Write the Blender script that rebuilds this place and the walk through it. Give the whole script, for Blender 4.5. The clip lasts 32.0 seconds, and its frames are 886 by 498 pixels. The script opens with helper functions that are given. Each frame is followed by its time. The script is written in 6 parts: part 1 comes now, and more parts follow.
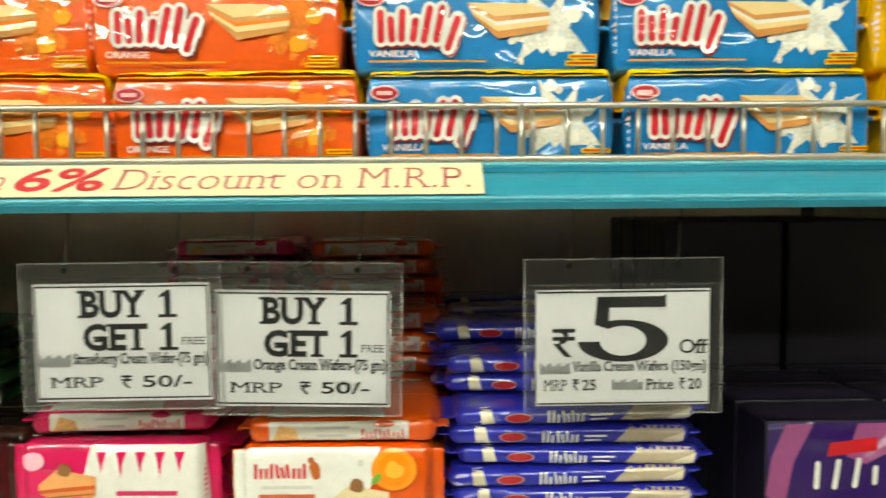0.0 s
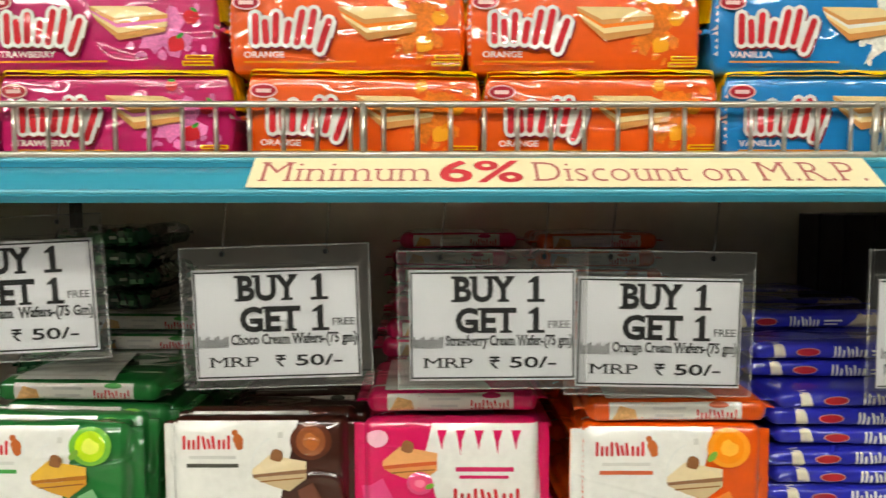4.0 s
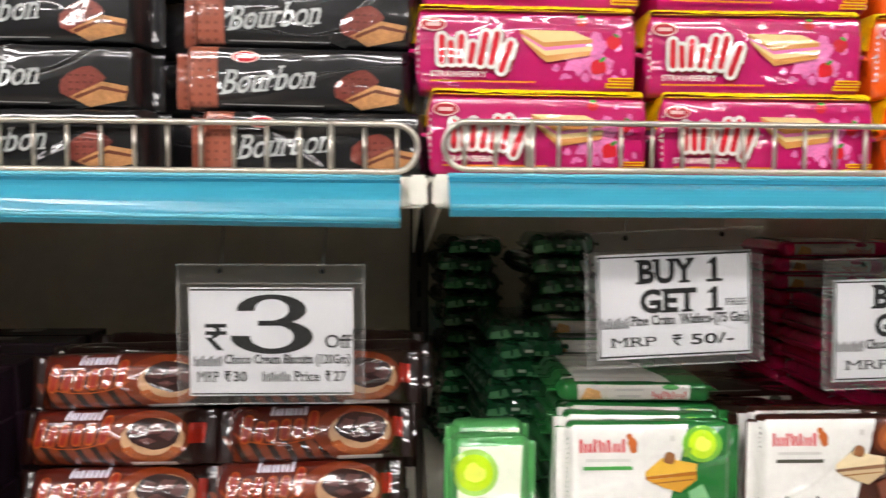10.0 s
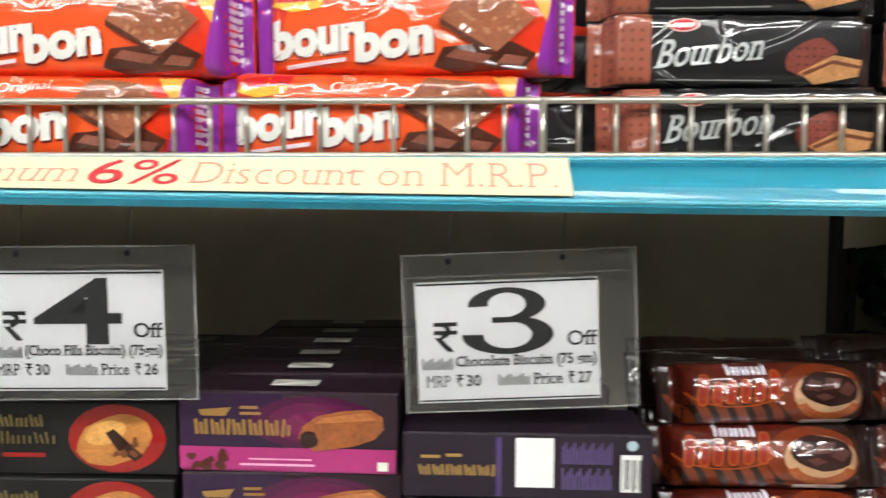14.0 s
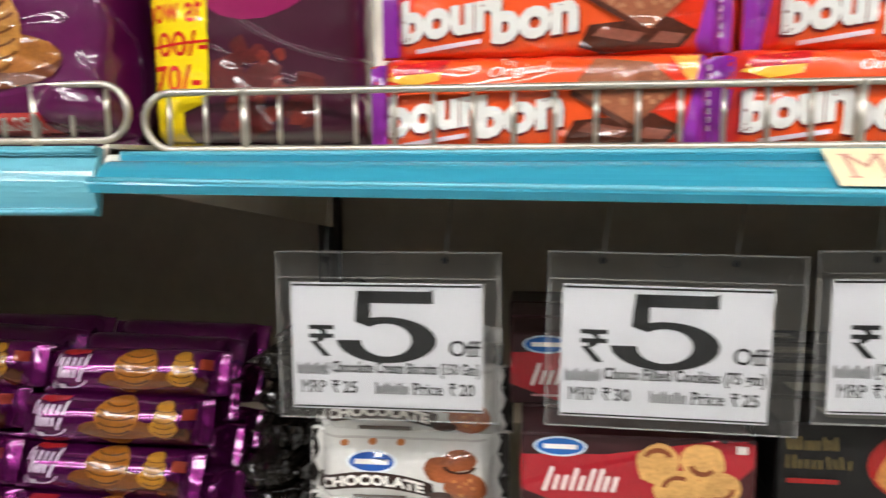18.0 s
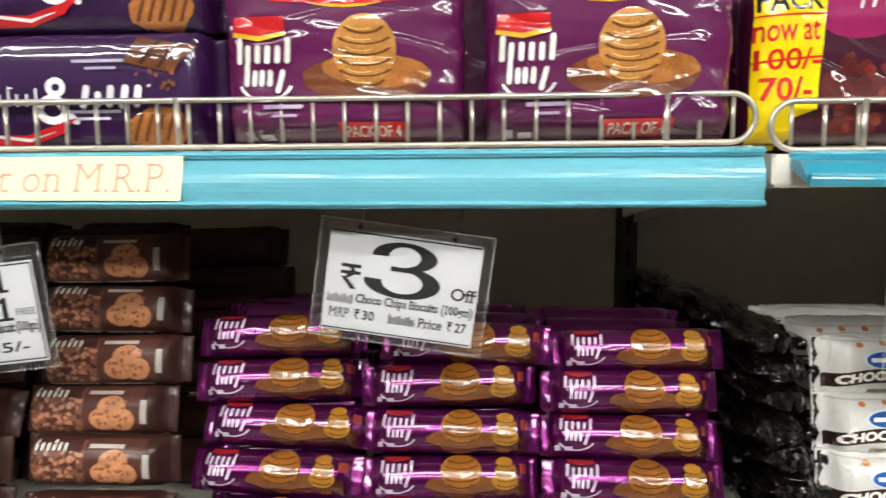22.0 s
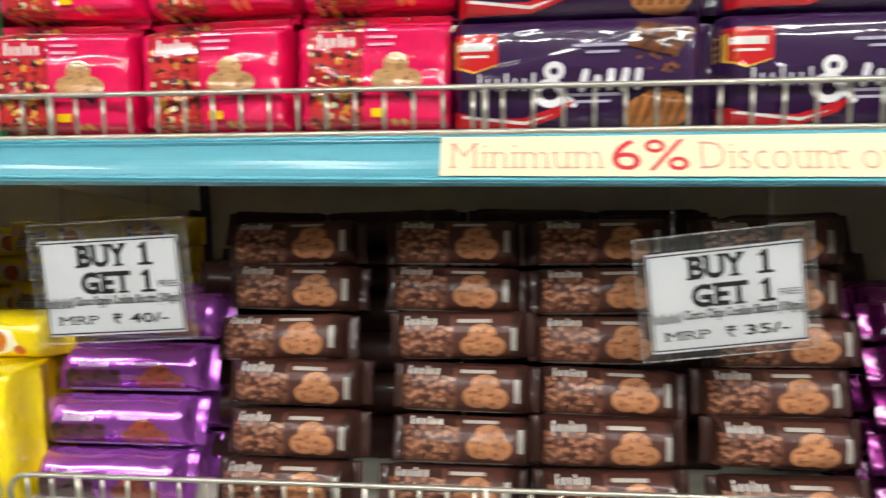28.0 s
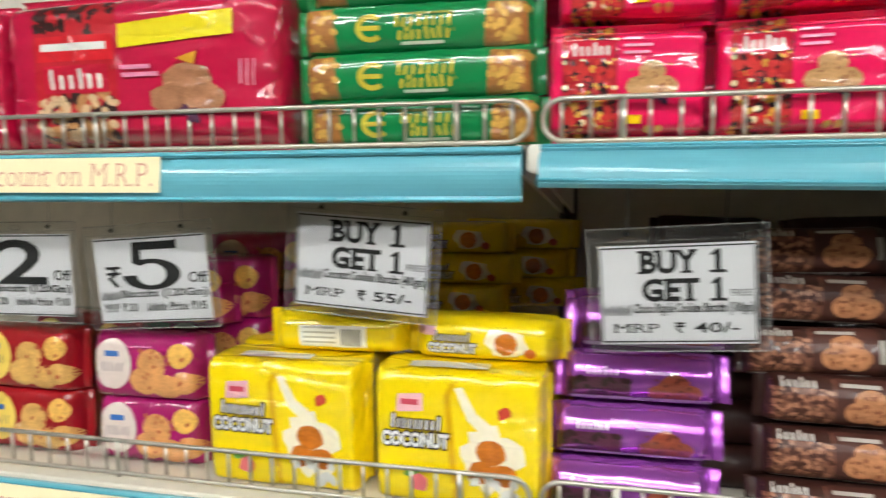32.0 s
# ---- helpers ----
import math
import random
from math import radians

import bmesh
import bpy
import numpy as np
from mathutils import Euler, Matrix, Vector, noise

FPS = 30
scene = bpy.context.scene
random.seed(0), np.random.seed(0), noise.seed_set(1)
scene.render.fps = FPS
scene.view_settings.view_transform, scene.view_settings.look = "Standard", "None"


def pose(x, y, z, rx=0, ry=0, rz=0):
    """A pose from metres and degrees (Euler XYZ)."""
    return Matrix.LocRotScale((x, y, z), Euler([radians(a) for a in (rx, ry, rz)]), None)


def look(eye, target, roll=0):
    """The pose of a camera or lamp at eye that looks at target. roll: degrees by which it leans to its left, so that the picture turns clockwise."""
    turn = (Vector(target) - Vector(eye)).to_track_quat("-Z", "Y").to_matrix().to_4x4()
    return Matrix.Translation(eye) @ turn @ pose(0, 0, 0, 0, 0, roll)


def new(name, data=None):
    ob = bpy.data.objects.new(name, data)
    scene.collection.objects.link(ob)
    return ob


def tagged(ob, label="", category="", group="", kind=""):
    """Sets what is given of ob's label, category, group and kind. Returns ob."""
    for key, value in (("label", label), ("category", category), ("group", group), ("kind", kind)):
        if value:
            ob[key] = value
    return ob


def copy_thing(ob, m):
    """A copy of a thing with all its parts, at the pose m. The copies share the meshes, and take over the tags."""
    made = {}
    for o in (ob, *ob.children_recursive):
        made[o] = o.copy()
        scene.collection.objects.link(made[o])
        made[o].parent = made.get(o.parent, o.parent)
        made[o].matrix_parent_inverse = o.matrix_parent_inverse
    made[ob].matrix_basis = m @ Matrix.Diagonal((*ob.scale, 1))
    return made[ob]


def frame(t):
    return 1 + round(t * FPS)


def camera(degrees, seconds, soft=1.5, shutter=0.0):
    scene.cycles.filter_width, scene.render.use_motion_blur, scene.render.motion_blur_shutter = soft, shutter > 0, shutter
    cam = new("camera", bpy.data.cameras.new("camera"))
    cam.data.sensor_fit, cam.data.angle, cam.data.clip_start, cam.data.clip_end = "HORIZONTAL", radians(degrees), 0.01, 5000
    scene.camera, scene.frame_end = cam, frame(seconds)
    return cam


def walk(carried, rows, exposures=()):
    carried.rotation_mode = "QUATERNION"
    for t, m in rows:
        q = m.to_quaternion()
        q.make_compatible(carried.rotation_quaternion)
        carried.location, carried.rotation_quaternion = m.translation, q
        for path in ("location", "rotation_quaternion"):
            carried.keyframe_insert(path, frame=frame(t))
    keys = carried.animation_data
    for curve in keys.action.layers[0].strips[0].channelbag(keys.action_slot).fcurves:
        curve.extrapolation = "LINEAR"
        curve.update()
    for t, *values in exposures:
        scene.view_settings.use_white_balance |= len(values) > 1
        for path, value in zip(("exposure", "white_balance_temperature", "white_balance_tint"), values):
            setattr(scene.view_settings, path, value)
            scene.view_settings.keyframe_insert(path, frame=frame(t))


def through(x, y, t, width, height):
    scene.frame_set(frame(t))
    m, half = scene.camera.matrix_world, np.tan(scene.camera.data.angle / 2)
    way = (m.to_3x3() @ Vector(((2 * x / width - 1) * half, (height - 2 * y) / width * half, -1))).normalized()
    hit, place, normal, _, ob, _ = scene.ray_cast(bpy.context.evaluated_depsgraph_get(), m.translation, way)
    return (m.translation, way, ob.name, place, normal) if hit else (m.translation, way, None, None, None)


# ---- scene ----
EXPOSURE, TUBE_GLOW, RAIL_H = -1.1, 68.0, 0.0395
# seconds, stops beside the base exposure, white balance in kelvin
EYE_SETTINGS = [(0, 0.08, 7500, -6), (1, 0.02, 7450, -2), (2, -0.1, 7450, 5), (3.5, -0.14, 7200, 4), (5, -0.2, 6750, 3), (6.5, -0.22, 6500, 8), (8, 0.0, 6500, 9), (10, 0.1, 6650, 14), (12, 0.32, 6750, 11), (13, 0.15, 6500, 6), (14, 0.15, 6500, 7), (16, -0.15, 6500, 11), (18, 0.0, 6500, 11), (20, 0.25, 6500, 4), (21, 0.28, 6500, 6), (22, 0.22, 6550, 8), (24, 0.34, 6550, 8), (27, -0.1, 6500, 6), (29, 0.05, 6500, 6), (31, 0.03, 6500, 6), (32, -0.08, 6500, 6)]
cam = camera(63.4, 32.0, soft=1.4, shutter=0.8)
PATH = [
    (0, (0.714, -0.451, 1.38), (0.729, 1.545, 1.252), -0.4),
    (0.5, (0.69, -0.454, 1.382), (0.634, 1.54, 1.239), -0.4),
    (1, (0.667, -0.462, 1.387), (0.594, 1.53, 1.222), -0.4),
    (1.5, (0.631, -0.476, 1.382), (0.586, 1.517, 1.228), -0.4),
    (2, (0.593, -0.478, 1.376), (0.579, 1.517, 1.242), -0.3),
    (2.5, (0.554, -0.479, 1.381), (0.595, 1.514, 1.218), -0.1),
    (4.5, (0.433, -0.478, 1.376), (0.439, 1.518, 1.247), -0.0),
    (5, (0.385, -0.482, 1.382), (0.397, 1.514, 1.244), 0.1),
    (5.5, (0.336, -0.487, 1.382), (0.364, 1.508, 1.254), 0.2),
    (6, (0.298, -0.489, 1.381), (0.332, 1.508, 1.269), 0.2),
    (6.5, (0.262, -0.495, 1.377), (0.316, 1.502, 1.279), 0.4),
    (7, (0.219, -0.496, 1.378), (0.29, 1.5, 1.274), 0.4),
    (7.5, (0.173, -0.499, 1.378), (0.262, 1.496, 1.267), 0.4),
    (8, (0.126, -0.501, 1.382), (0.241, 1.492, 1.251), 0.5),
    (8.5, (0.091, -0.504, 1.378), (0.214, 1.488, 1.258), 0.4),
    (9, (0.056, -0.506, 1.378), (0.182, 1.487, 1.266), 0.4),
    (9.5, (0.017, -0.505, 1.381), (0.141, 1.487, 1.263), 0.3),
    (10, (-0.023, -0.502, 1.384), (0.075, 1.492, 1.256), 0.4),
    (10.5, (-0.072, -0.493, 1.382), (-0.022, 1.503, 1.257), 0.3),
    (11, (-0.136, -0.483, 1.376), (-0.12, 1.514, 1.27), 0.2),
    (11.5, (-0.199, -0.474, 1.371), (-0.229, 1.524, 1.277), 0.2),
    (12, (-0.254, -0.466, 1.37), (-0.319, 1.531, 1.281), 0.1),
    (12.5, (-0.31, -0.46, 1.372), (-0.379, 1.537, 1.274), 0.2),
    (13, (-0.372, -0.454, 1.373), (-0.421, 1.543, 1.276), 0.2),
    (13.5, (-0.428, -0.445, 1.375), (-0.474, 1.551, 1.265), 0.1),
    (15.5, (-0.61, -0.416, 1.394), (-0.701, 1.568, 1.159), -0.7),
    (16, (-0.668, -0.416, 1.393), (-0.809, 1.567, 1.173), -0.8),
    (16.5, (-0.741, -0.406, 1.394), (-0.938, 1.572, 1.172), -0.9),
    (17, (-0.804, -0.404, 1.402), (-1.049, 1.564, 1.144), -0.9),
    (17.5, (-0.891, -0.405, 1.397), (-1.066, 1.573, 1.16), -0.1),
    (18, (-0.948, -0.401, 1.4), (-1.192, 1.568, 1.149), -0.3),
    (18.5, (-1.014, -0.409, 1.403), (-1.263, 1.557, 1.136), -0.2),
    (19, (-1.066, -0.422, 1.4), (-1.334, 1.543, 1.14), -0.2),
    (19.5, (-1.116, -0.436, 1.399), (-1.37, 1.532, 1.146), -0.3),
    (20, (-1.162, -0.457, 1.398), (-1.373, 1.517, 1.155), -0.0),
    (20.5, (-1.216, -0.475, 1.399), (-1.377, 1.503, 1.152), -0.1),
    (21, (-1.278, -0.496, 1.392), (-1.392, 1.489, 1.177), -1.0),
    (21.5, (-1.35, -0.503, 1.388), (-1.42, 1.485, 1.188), -0.2),
    (22, (-1.388, -0.507, 1.401), (-1.489, 1.475, 1.155), -0.5),
    (22.5, (-1.437, -0.521, 1.396), (-1.496, 1.465, 1.173), -0.4),
    (23, (-1.473, -0.533, 1.386), (-1.519, 1.458, 1.196), -0.3),
    (23.5, (-1.511, -0.54, 1.39), (-1.502, 1.442, 1.129), -0.3),
    (24, (-1.543, -0.546, 1.397), (-1.509, 1.432, 1.107), -0.3),
    (24.5, (-1.573, -0.551, 1.401), (-1.535, 1.424, 1.091), -0.1),
    (26.5, (-1.757, -0.566, 1.382), (-1.758, 1.422, 1.163), -0.4),
    (27, (-1.819, -0.559, 1.384), (-1.848, 1.428, 1.155), -0.3),
    (27.5, (-1.875, -0.546, 1.39), (-2.007, 1.434, 1.141), -0.5),
    (28, (-1.941, -0.544, 1.388), (-2.135, 1.432, 1.151), -0.6),
    (28.5, (-2.014, -0.545, 1.392), (-2.257, 1.425, 1.149), -0.5),
    (29, (-2.081, -0.55, 1.394), (-2.35, 1.416, 1.149), -0.5),
    (29.5, (-2.141, -0.558, 1.396), (-2.431, 1.405, 1.149), -0.5),
    (30, (-2.187, -0.563, 1.396), (-2.501, 1.397, 1.148), -0.6),
    (30.5, (-2.222, -0.569, 1.396), (-2.546, 1.389, 1.15), -0.5),
    (31, (-2.25, -0.576, 1.396), (-2.585, 1.38, 1.149), -0.7),
    (31.5, (-2.273, -0.574, 1.397), (-2.663, 1.372, 1.153), -0.7),
    (32, (-2.316, -0.578, 1.394), (-2.801, 1.349, 1.161), -0.7),
]
walk(cam, [(t, look(eye, target, roll)) for t, eye, target, roll in PATH], exposures=[(t, EXPOSURE + e, k - 120, tint) for t, e, k, tint in EYE_SETTINGS])

# ---- world, light and exposure ----
world = bpy.data.worlds.new("shop_air")
scene.world = world
world.use_nodes = True
world.node_tree.nodes["Background"].inputs[0].default_value = (0.6, 0.63, 0.66, 1)
world.node_tree.nodes["Background"].inputs[1].default_value = 0.01

# ---- materials ----
MATS = {}


def rgb(h):
    """Linear colour from a hex code."""
    c = [int(h[i:i + 2], 16) / 255 for i in (0, 2, 4)]
    return tuple(((v + 0.055) / 1.055) ** 2.4 if v > 0.04 else v / 12.92 for v in c) + (1.0,)


def noise_node(nt, scale, detail, coord, rough=0.55):
    n = nt.nodes.new("ShaderNodeTexNoise")
    n.inputs["Scale"].default_value = scale
    n.inputs["Detail"].default_value = detail
    n.inputs["Roughness"].default_value = rough
    nt.links.new(coord, n.inputs["Vector"])
    return n


def surface(key, h, rough=0.4, metal=0.0, vary=0.12, grain=90.0, bump=0.15, depth=0.0006, coat=0.0, wave=0.0, stretch=(1, 1, 1), fine_folds=1.0):
    """A procedural surface: base colour h, mottled at two scales, with fine relief; each object gets its own patch of the pattern."""
    if key in MATS:
        return MATS[key]
    m = bpy.data.materials.new(key)
    m.use_nodes = True
    nt = m.node_tree
    b = nt.nodes["Principled BSDF"]
    info, tc = nt.nodes.new("ShaderNodeObjectInfo"), nt.nodes.new("ShaderNodeTexCoord")
    mul = nt.nodes.new("ShaderNodeMath")
    mul.operation = "MULTIPLY"
    mul.inputs[1].default_value = 37.0
    nt.links.new(info.outputs["Random"], mul.inputs[0])
    add = nt.nodes.new("ShaderNodeVectorMath")
    add.operation = "ADD"
    nt.links.new(tc.outputs["Object"], add.inputs[0])
    nt.links.new(mul.outputs[0], add.inputs[1])
    st = nt.nodes.new("ShaderNodeVectorMath")
    st.operation = "MULTIPLY"
    st.inputs[1].default_value = stretch
    nt.links.new(add.outputs[0], st.inputs[0])
    co = st.outputs[0]
    fine, broad = noise_node(nt, grain, 4, co), noise_node(nt, grain / 9, 3, co)
    mixn = nt.nodes.new("ShaderNodeMath")
    mixn.operation = "ADD"
    nt.links.new(fine.outputs["Fac"], mixn.inputs[0])
    nt.links.new(broad.outputs["Fac"], mixn.inputs[1])
    ramp = nt.nodes.new("ShaderNodeMapRange")
    ramp.inputs["From Min"].default_value, ramp.inputs["From Max"].default_value = 0.7, 1.3
    ramp.inputs["To Min"].default_value, ramp.inputs["To Max"].default_value = 1 - vary, 1 + vary * 0.5
    nt.links.new(mixn.outputs[0], ramp.inputs["Value"])
    col = nt.nodes.new("ShaderNodeMix")
    col.data_type, col.blend_type = "RGBA", "MULTIPLY"
    col.inputs["Factor"].default_value = 1.0
    col.inputs[6].default_value = rgb(h)
    nt.links.new(ramp.outputs["Result"], col.inputs[7])
    nt.links.new(col.outputs[2], b.inputs["Base Color"])
    rr = nt.nodes.new("ShaderNodeMapRange")
    rr.inputs["To Min"].default_value, rr.inputs["To Max"].default_value = max(0.03, rough * 0.75), min(1, rough * 1.3)
    nt.links.new(broad.outputs["Fac"], rr.inputs["Value"])
    nt.links.new(rr.outputs["Result"], b.inputs["Roughness"])
    b.inputs["Metallic"].default_value = metal
    b.inputs["Coat Weight"].default_value = coat
    b.inputs["Coat Roughness"].default_value = 0.045
    b.inputs["Specular IOR Level"].default_value = 0.22 if coat > 0.1 else 0.5
    bu = nt.nodes.new("ShaderNodeBump")
    bu.inputs["Strength"].default_value, bu.inputs["Distance"].default_value = bump, depth
    nt.links.new(fine.outputs["Fac"], bu.inputs["Height"])
    nt.links.new(bu.outputs["Normal"], b.inputs["Normal"])
    if wave:
        # loose creases of stretched clear film, drawn out along the pack
        far = nt.nodes.new("ShaderNodeVectorMath")
        far.operation = "MULTIPLY"
        far.inputs[1].default_value = (0.4 * fine_folds, fine_folds, 1.1 * fine_folds)
        nt.links.new(co, far.inputs[0])
        crease = noise_node(nt, 15.0, 2, far.outputs[0], 0.35)
        crease.inputs["Distortion"].default_value = 1.1
        b2 = nt.nodes.new("ShaderNodeBump")
        b2.inputs["Strength"].default_value, b2.inputs["Distance"].default_value = min(1.0, wave), 0.013 / fine_folds
        nt.links.new(crease.outputs["Fac"], b2.inputs["Height"])
        # sharp folds that run along the film in long bent lines
        fold = noise_node(nt, 8.0, 1, far.outputs[0], 0.3)
        fold.inputs["Distortion"].default_value = 1.6
        off, size = nt.nodes.new("ShaderNodeMath"), nt.nodes.new("ShaderNodeMath")
        off.operation, size.operation = "SUBTRACT", "ABSOLUTE"
        off.inputs[1].default_value = 0.5
        nt.links.new(fold.outputs["Fac"], off.inputs[0])
        nt.links.new(off.outputs[0], size.inputs[0])
        tent = nt.nodes.new("ShaderNodeMapRange")
        tent.interpolation_type = "SMOOTHSTEP"
        tent.inputs["From Max"].default_value = 0.035
        tent.inputs["To Min"].default_value, tent.inputs["To Max"].default_value = 1.0, 0.0
        nt.links.new(size.outputs[0], tent.inputs["Value"])
        b3 = nt.nodes.new("ShaderNodeBump")
        b3.inputs["Strength"].default_value, b3.inputs["Distance"].default_value = min(1.0, wave * 1.5), 0.0030 / fine_folds ** 0.5
        nt.links.new(tent.outputs["Result"], b3.inputs["Height"])
        nt.links.new(b2.outputs["Normal"], b3.inputs["Normal"])
        nt.links.new(b3.outputs["Normal"], b.inputs["Coat Normal"])
        b.inputs["Coat IOR"].default_value = 1.6
        soft = nt.nodes.new("ShaderNodeBump")
        soft.inputs["Strength"].default_value, soft.inputs["Distance"].default_value = min(1.0, wave), 0.005
        nt.links.new(crease.outputs["Fac"], soft.inputs["Height"])
        nt.links.new(bu.outputs["Normal"], soft.inputs["Normal"])
        nt.links.new(soft.outputs["Normal"], b.inputs["Normal"])
    MATS[key] = m
    return m


CREASE = 0.5  # how creased the film of the packs built next is


def film(h):
    """Glossy printed wrapping film."""
    return surface(f"film_{h}_{CREASE}", h, rough=0.34, vary=0.08, grain=160, bump=0.05, coat=1.0, wave=CREASE)


def photo(h):
    """Printed picture of food under glossy film: the same film with mottled ink."""
    return surface(f"photo_{h}_{CREASE}", h, rough=0.34, vary=0.38, grain=480, bump=0.05, coat=1.0, wave=CREASE)


def dull(h, vary=0.1, grain=160):
    """Wrapping film with a satin face."""
    return surface(f"dull_{h}_{vary}", h, rough=0.46, vary=vary, grain=grain, bump=0.05, coat=0.2, wave=0.12)


def foil(h):
    """Metallised wrapping film, tinted."""
    return surface(f"foil_{h}_{CREASE}", h, rough=0.2, metal=0.7, vary=0.1, grain=140, bump=0.08, coat=0.8, wave=CREASE)


def carton(h):
    return surface("carton_" + h, h, rough=0.5, vary=0.08, grain=220, bump=0.05, coat=0.06, wave=0.08)


def paper(h):
    return surface("paper_" + h, h, rough=0.75, vary=0.03, grain=300, bump=0.1, depth=0.0002)


def clear(key, through, tint, rough=0.08):
    """Thin clear plastic: mostly lets light pass, a little haze, a glossy face."""
    if key in MATS:
        return MATS[key]
    m = bpy.data.materials.new(key)
    m.use_nodes = True
    nt = m.node_tree
    nt.nodes.clear()
    out = nt.nodes.new("ShaderNodeOutputMaterial")
    tr, di, gl = (nt.nodes.new("ShaderNodeBsdf" + k) for k in ("Transparent", "Diffuse", "Glossy"))
    di.inputs["Color"].default_value = rgb(tint)
    gl.inputs["Roughness"].default_value = rough
    fr = nt.nodes.new("ShaderNodeFresnel")
    fr.inputs["IOR"].default_value = 1.45
    tc = nt.nodes.new("ShaderNodeTexCoord")
    nz = noise_node(nt, 60, 3, tc.outputs["Object"])
    bu = nt.nodes.new("ShaderNodeBump")
    bu.inputs["Strength"].default_value, bu.inputs["Distance"].default_value = 0.25, 0.002
    nt.links.new(nz.outputs["Fac"], bu.inputs["Height"])
    nt.links.new(bu.outputs["Normal"], gl.inputs["Normal"])
    m1, m2 = nt.nodes.new("ShaderNodeMixShader"), nt.nodes.new("ShaderNodeMixShader")
    m1.inputs["Fac"].default_value = through
    nt.links.new(di.outputs[0], m1.inputs[1])
    nt.links.new(tr.outputs[0], m1.inputs[2])
    nt.links.new(fr.outputs[0], m2.inputs["Fac"])
    nt.links.new(m1.outputs[0], m2.inputs[1])
    nt.links.new(gl.outputs[0], m2.inputs[2])
    nt.links.new(m2.outputs[0], out.inputs["Surface"])
    MATS[key] = m
    return m


WIRE = surface("zinc_wire", "b9b4a8", rough=0.33, metal=0.75, vary=0.15, grain=200, bump=0.05)
TEAL = surface("teal_plastic", "338ca4", rough=0.26, vary=0.05, grain=40, bump=0.008, coat=0.35, stretch=(0.12, 1, 1))
# the same teal plastic, with the lamps' hazy reflection mixed into its colour
TEAL_LAMP_HAZE = surface("teal_plastic_lamp_haze", "66a9b8", rough=0.24, vary=0.08, grain=40, bump=0.008, coat=0.3, stretch=(0.12, 1, 1))
TEAL_EDGE = surface("light_teal_plastic", "58a8ba", rough=0.25, vary=0.08, grain=60, bump=0.04)
ENAMEL = surface("cream_enamel", "d9d3c4", rough=0.35, vary=0.1, grain=50, bump=0.05)
WHITE_CAP = surface("white_plastic", "dcd8cc", rough=0.4, vary=0.12, grain=60, bump=0.05)
PANEL = surface("grey_panel", "dcd4c6", rough=0.55, vary=0.12, grain=30, bump=0.06)
UPRIGHT = surface("dark_upright", "3a3733", rough=0.5, vary=0.2, grain=60, bump=0.06)
CARD_WHITE = paper("efeff1")
CARD_CREAM = paper("ece0b6")
INK = paper("0e0e10")
INK_RED = paper("b4605a")
INK_FADED = paper("cb9480")
POUCH = clear("clear_pouch", 0.92, "b8b8b4")
POUCH_CLEAR = clear("clear_glossy_pouch", 0.975, "b8b8b4")
POUCH_FRONT = clear("clear_pouch_front", 0.975, "d0d0cc")


# ---- helpers for meshes ----
def mesh_of(name, verts, faces, mat, smooth=False):
    me = bpy.data.meshes.new(name)
    me.from_pydata([tuple(v) for v in verts], [], faces)
    for m in (mat if isinstance(mat, (list, tuple)) else [mat]):
        me.materials.append(m)
    if smooth:
        for p in me.polygons:
            p.use_smooth = True
    me.update()
    return me


def part(name, me, parent=None, label="", m=None):
    """Links a mesh as one object, under a thing or a part."""
    ob = new(name, me)
    if parent is not None:
        ob.parent = parent
    if m is not None:
        ob.matrix_basis = m
    if label:
        ob["label"] = label
    return ob


def box(x0, x1, y0, y1, z0, z1, bevel=0.0, seg=2):
    """Vertices and faces of a box with bevelled edges."""
    bm = bmesh.new()
    bmesh.ops.create_cube(bm, size=1.0)
    for v in bm.verts:
        v.co = (x0 + (v.co.x + 0.5) * (x1 - x0), y0 + (v.co.y + 0.5) * (y1 - y0), z0 + (v.co.z + 0.5) * (z1 - z0))
    if bevel:
        bmesh.ops.bevel(bm, geom=bm.edges[:], offset=bevel, segments=seg, affect="EDGES")
    bm.verts.index_update()
    vs, fs = [v.co.copy() for v in bm.verts], [[v.index for v in f.verts] for f in bm.faces]
    bm.free()
    return vs, fs


def box_mesh(name, ext, mat, bevel=0.0, seg=2):
    vs, fs = box(*ext, bevel=bevel, seg=seg)
    return mesh_of(name, vs, fs, mat)


def tube(points, r, n=8, closed=False):
    """A round wire along points."""
    pts = [Vector(p) for p in points]
    verts, faces, k = [], [], len(pts)
    for i, p in enumerate(pts):
        a = pts[(i - 1) % k] if closed or i else p
        c = pts[(i + 1) % k] if closed or i < k - 1 else p
        t = (c - a).normalized()
        u = t.cross(Vector((0, 1, 0)) if abs(t.y) < 0.9 else Vector((1, 0, 0))).normalized()
        w = t.cross(u)
        for j in range(n):
            q = 2 * math.pi * j / n
            verts.append(p + r * (math.cos(q) * u + math.sin(q) * w))
    for i in range(k if closed else k - 1):
        for j in range(n):
            a, b2 = i * n + j, i * n + (j + 1) % n
            c, d = ((i + 1) % k) * n + (j + 1) % n, ((i + 1) % k) * n + j
            faces.append((a, b2, c, d))
    if not closed:
        faces += [tuple(range(n))[::-1], tuple(range((k - 1) * n, k * n))]
    return verts, faces


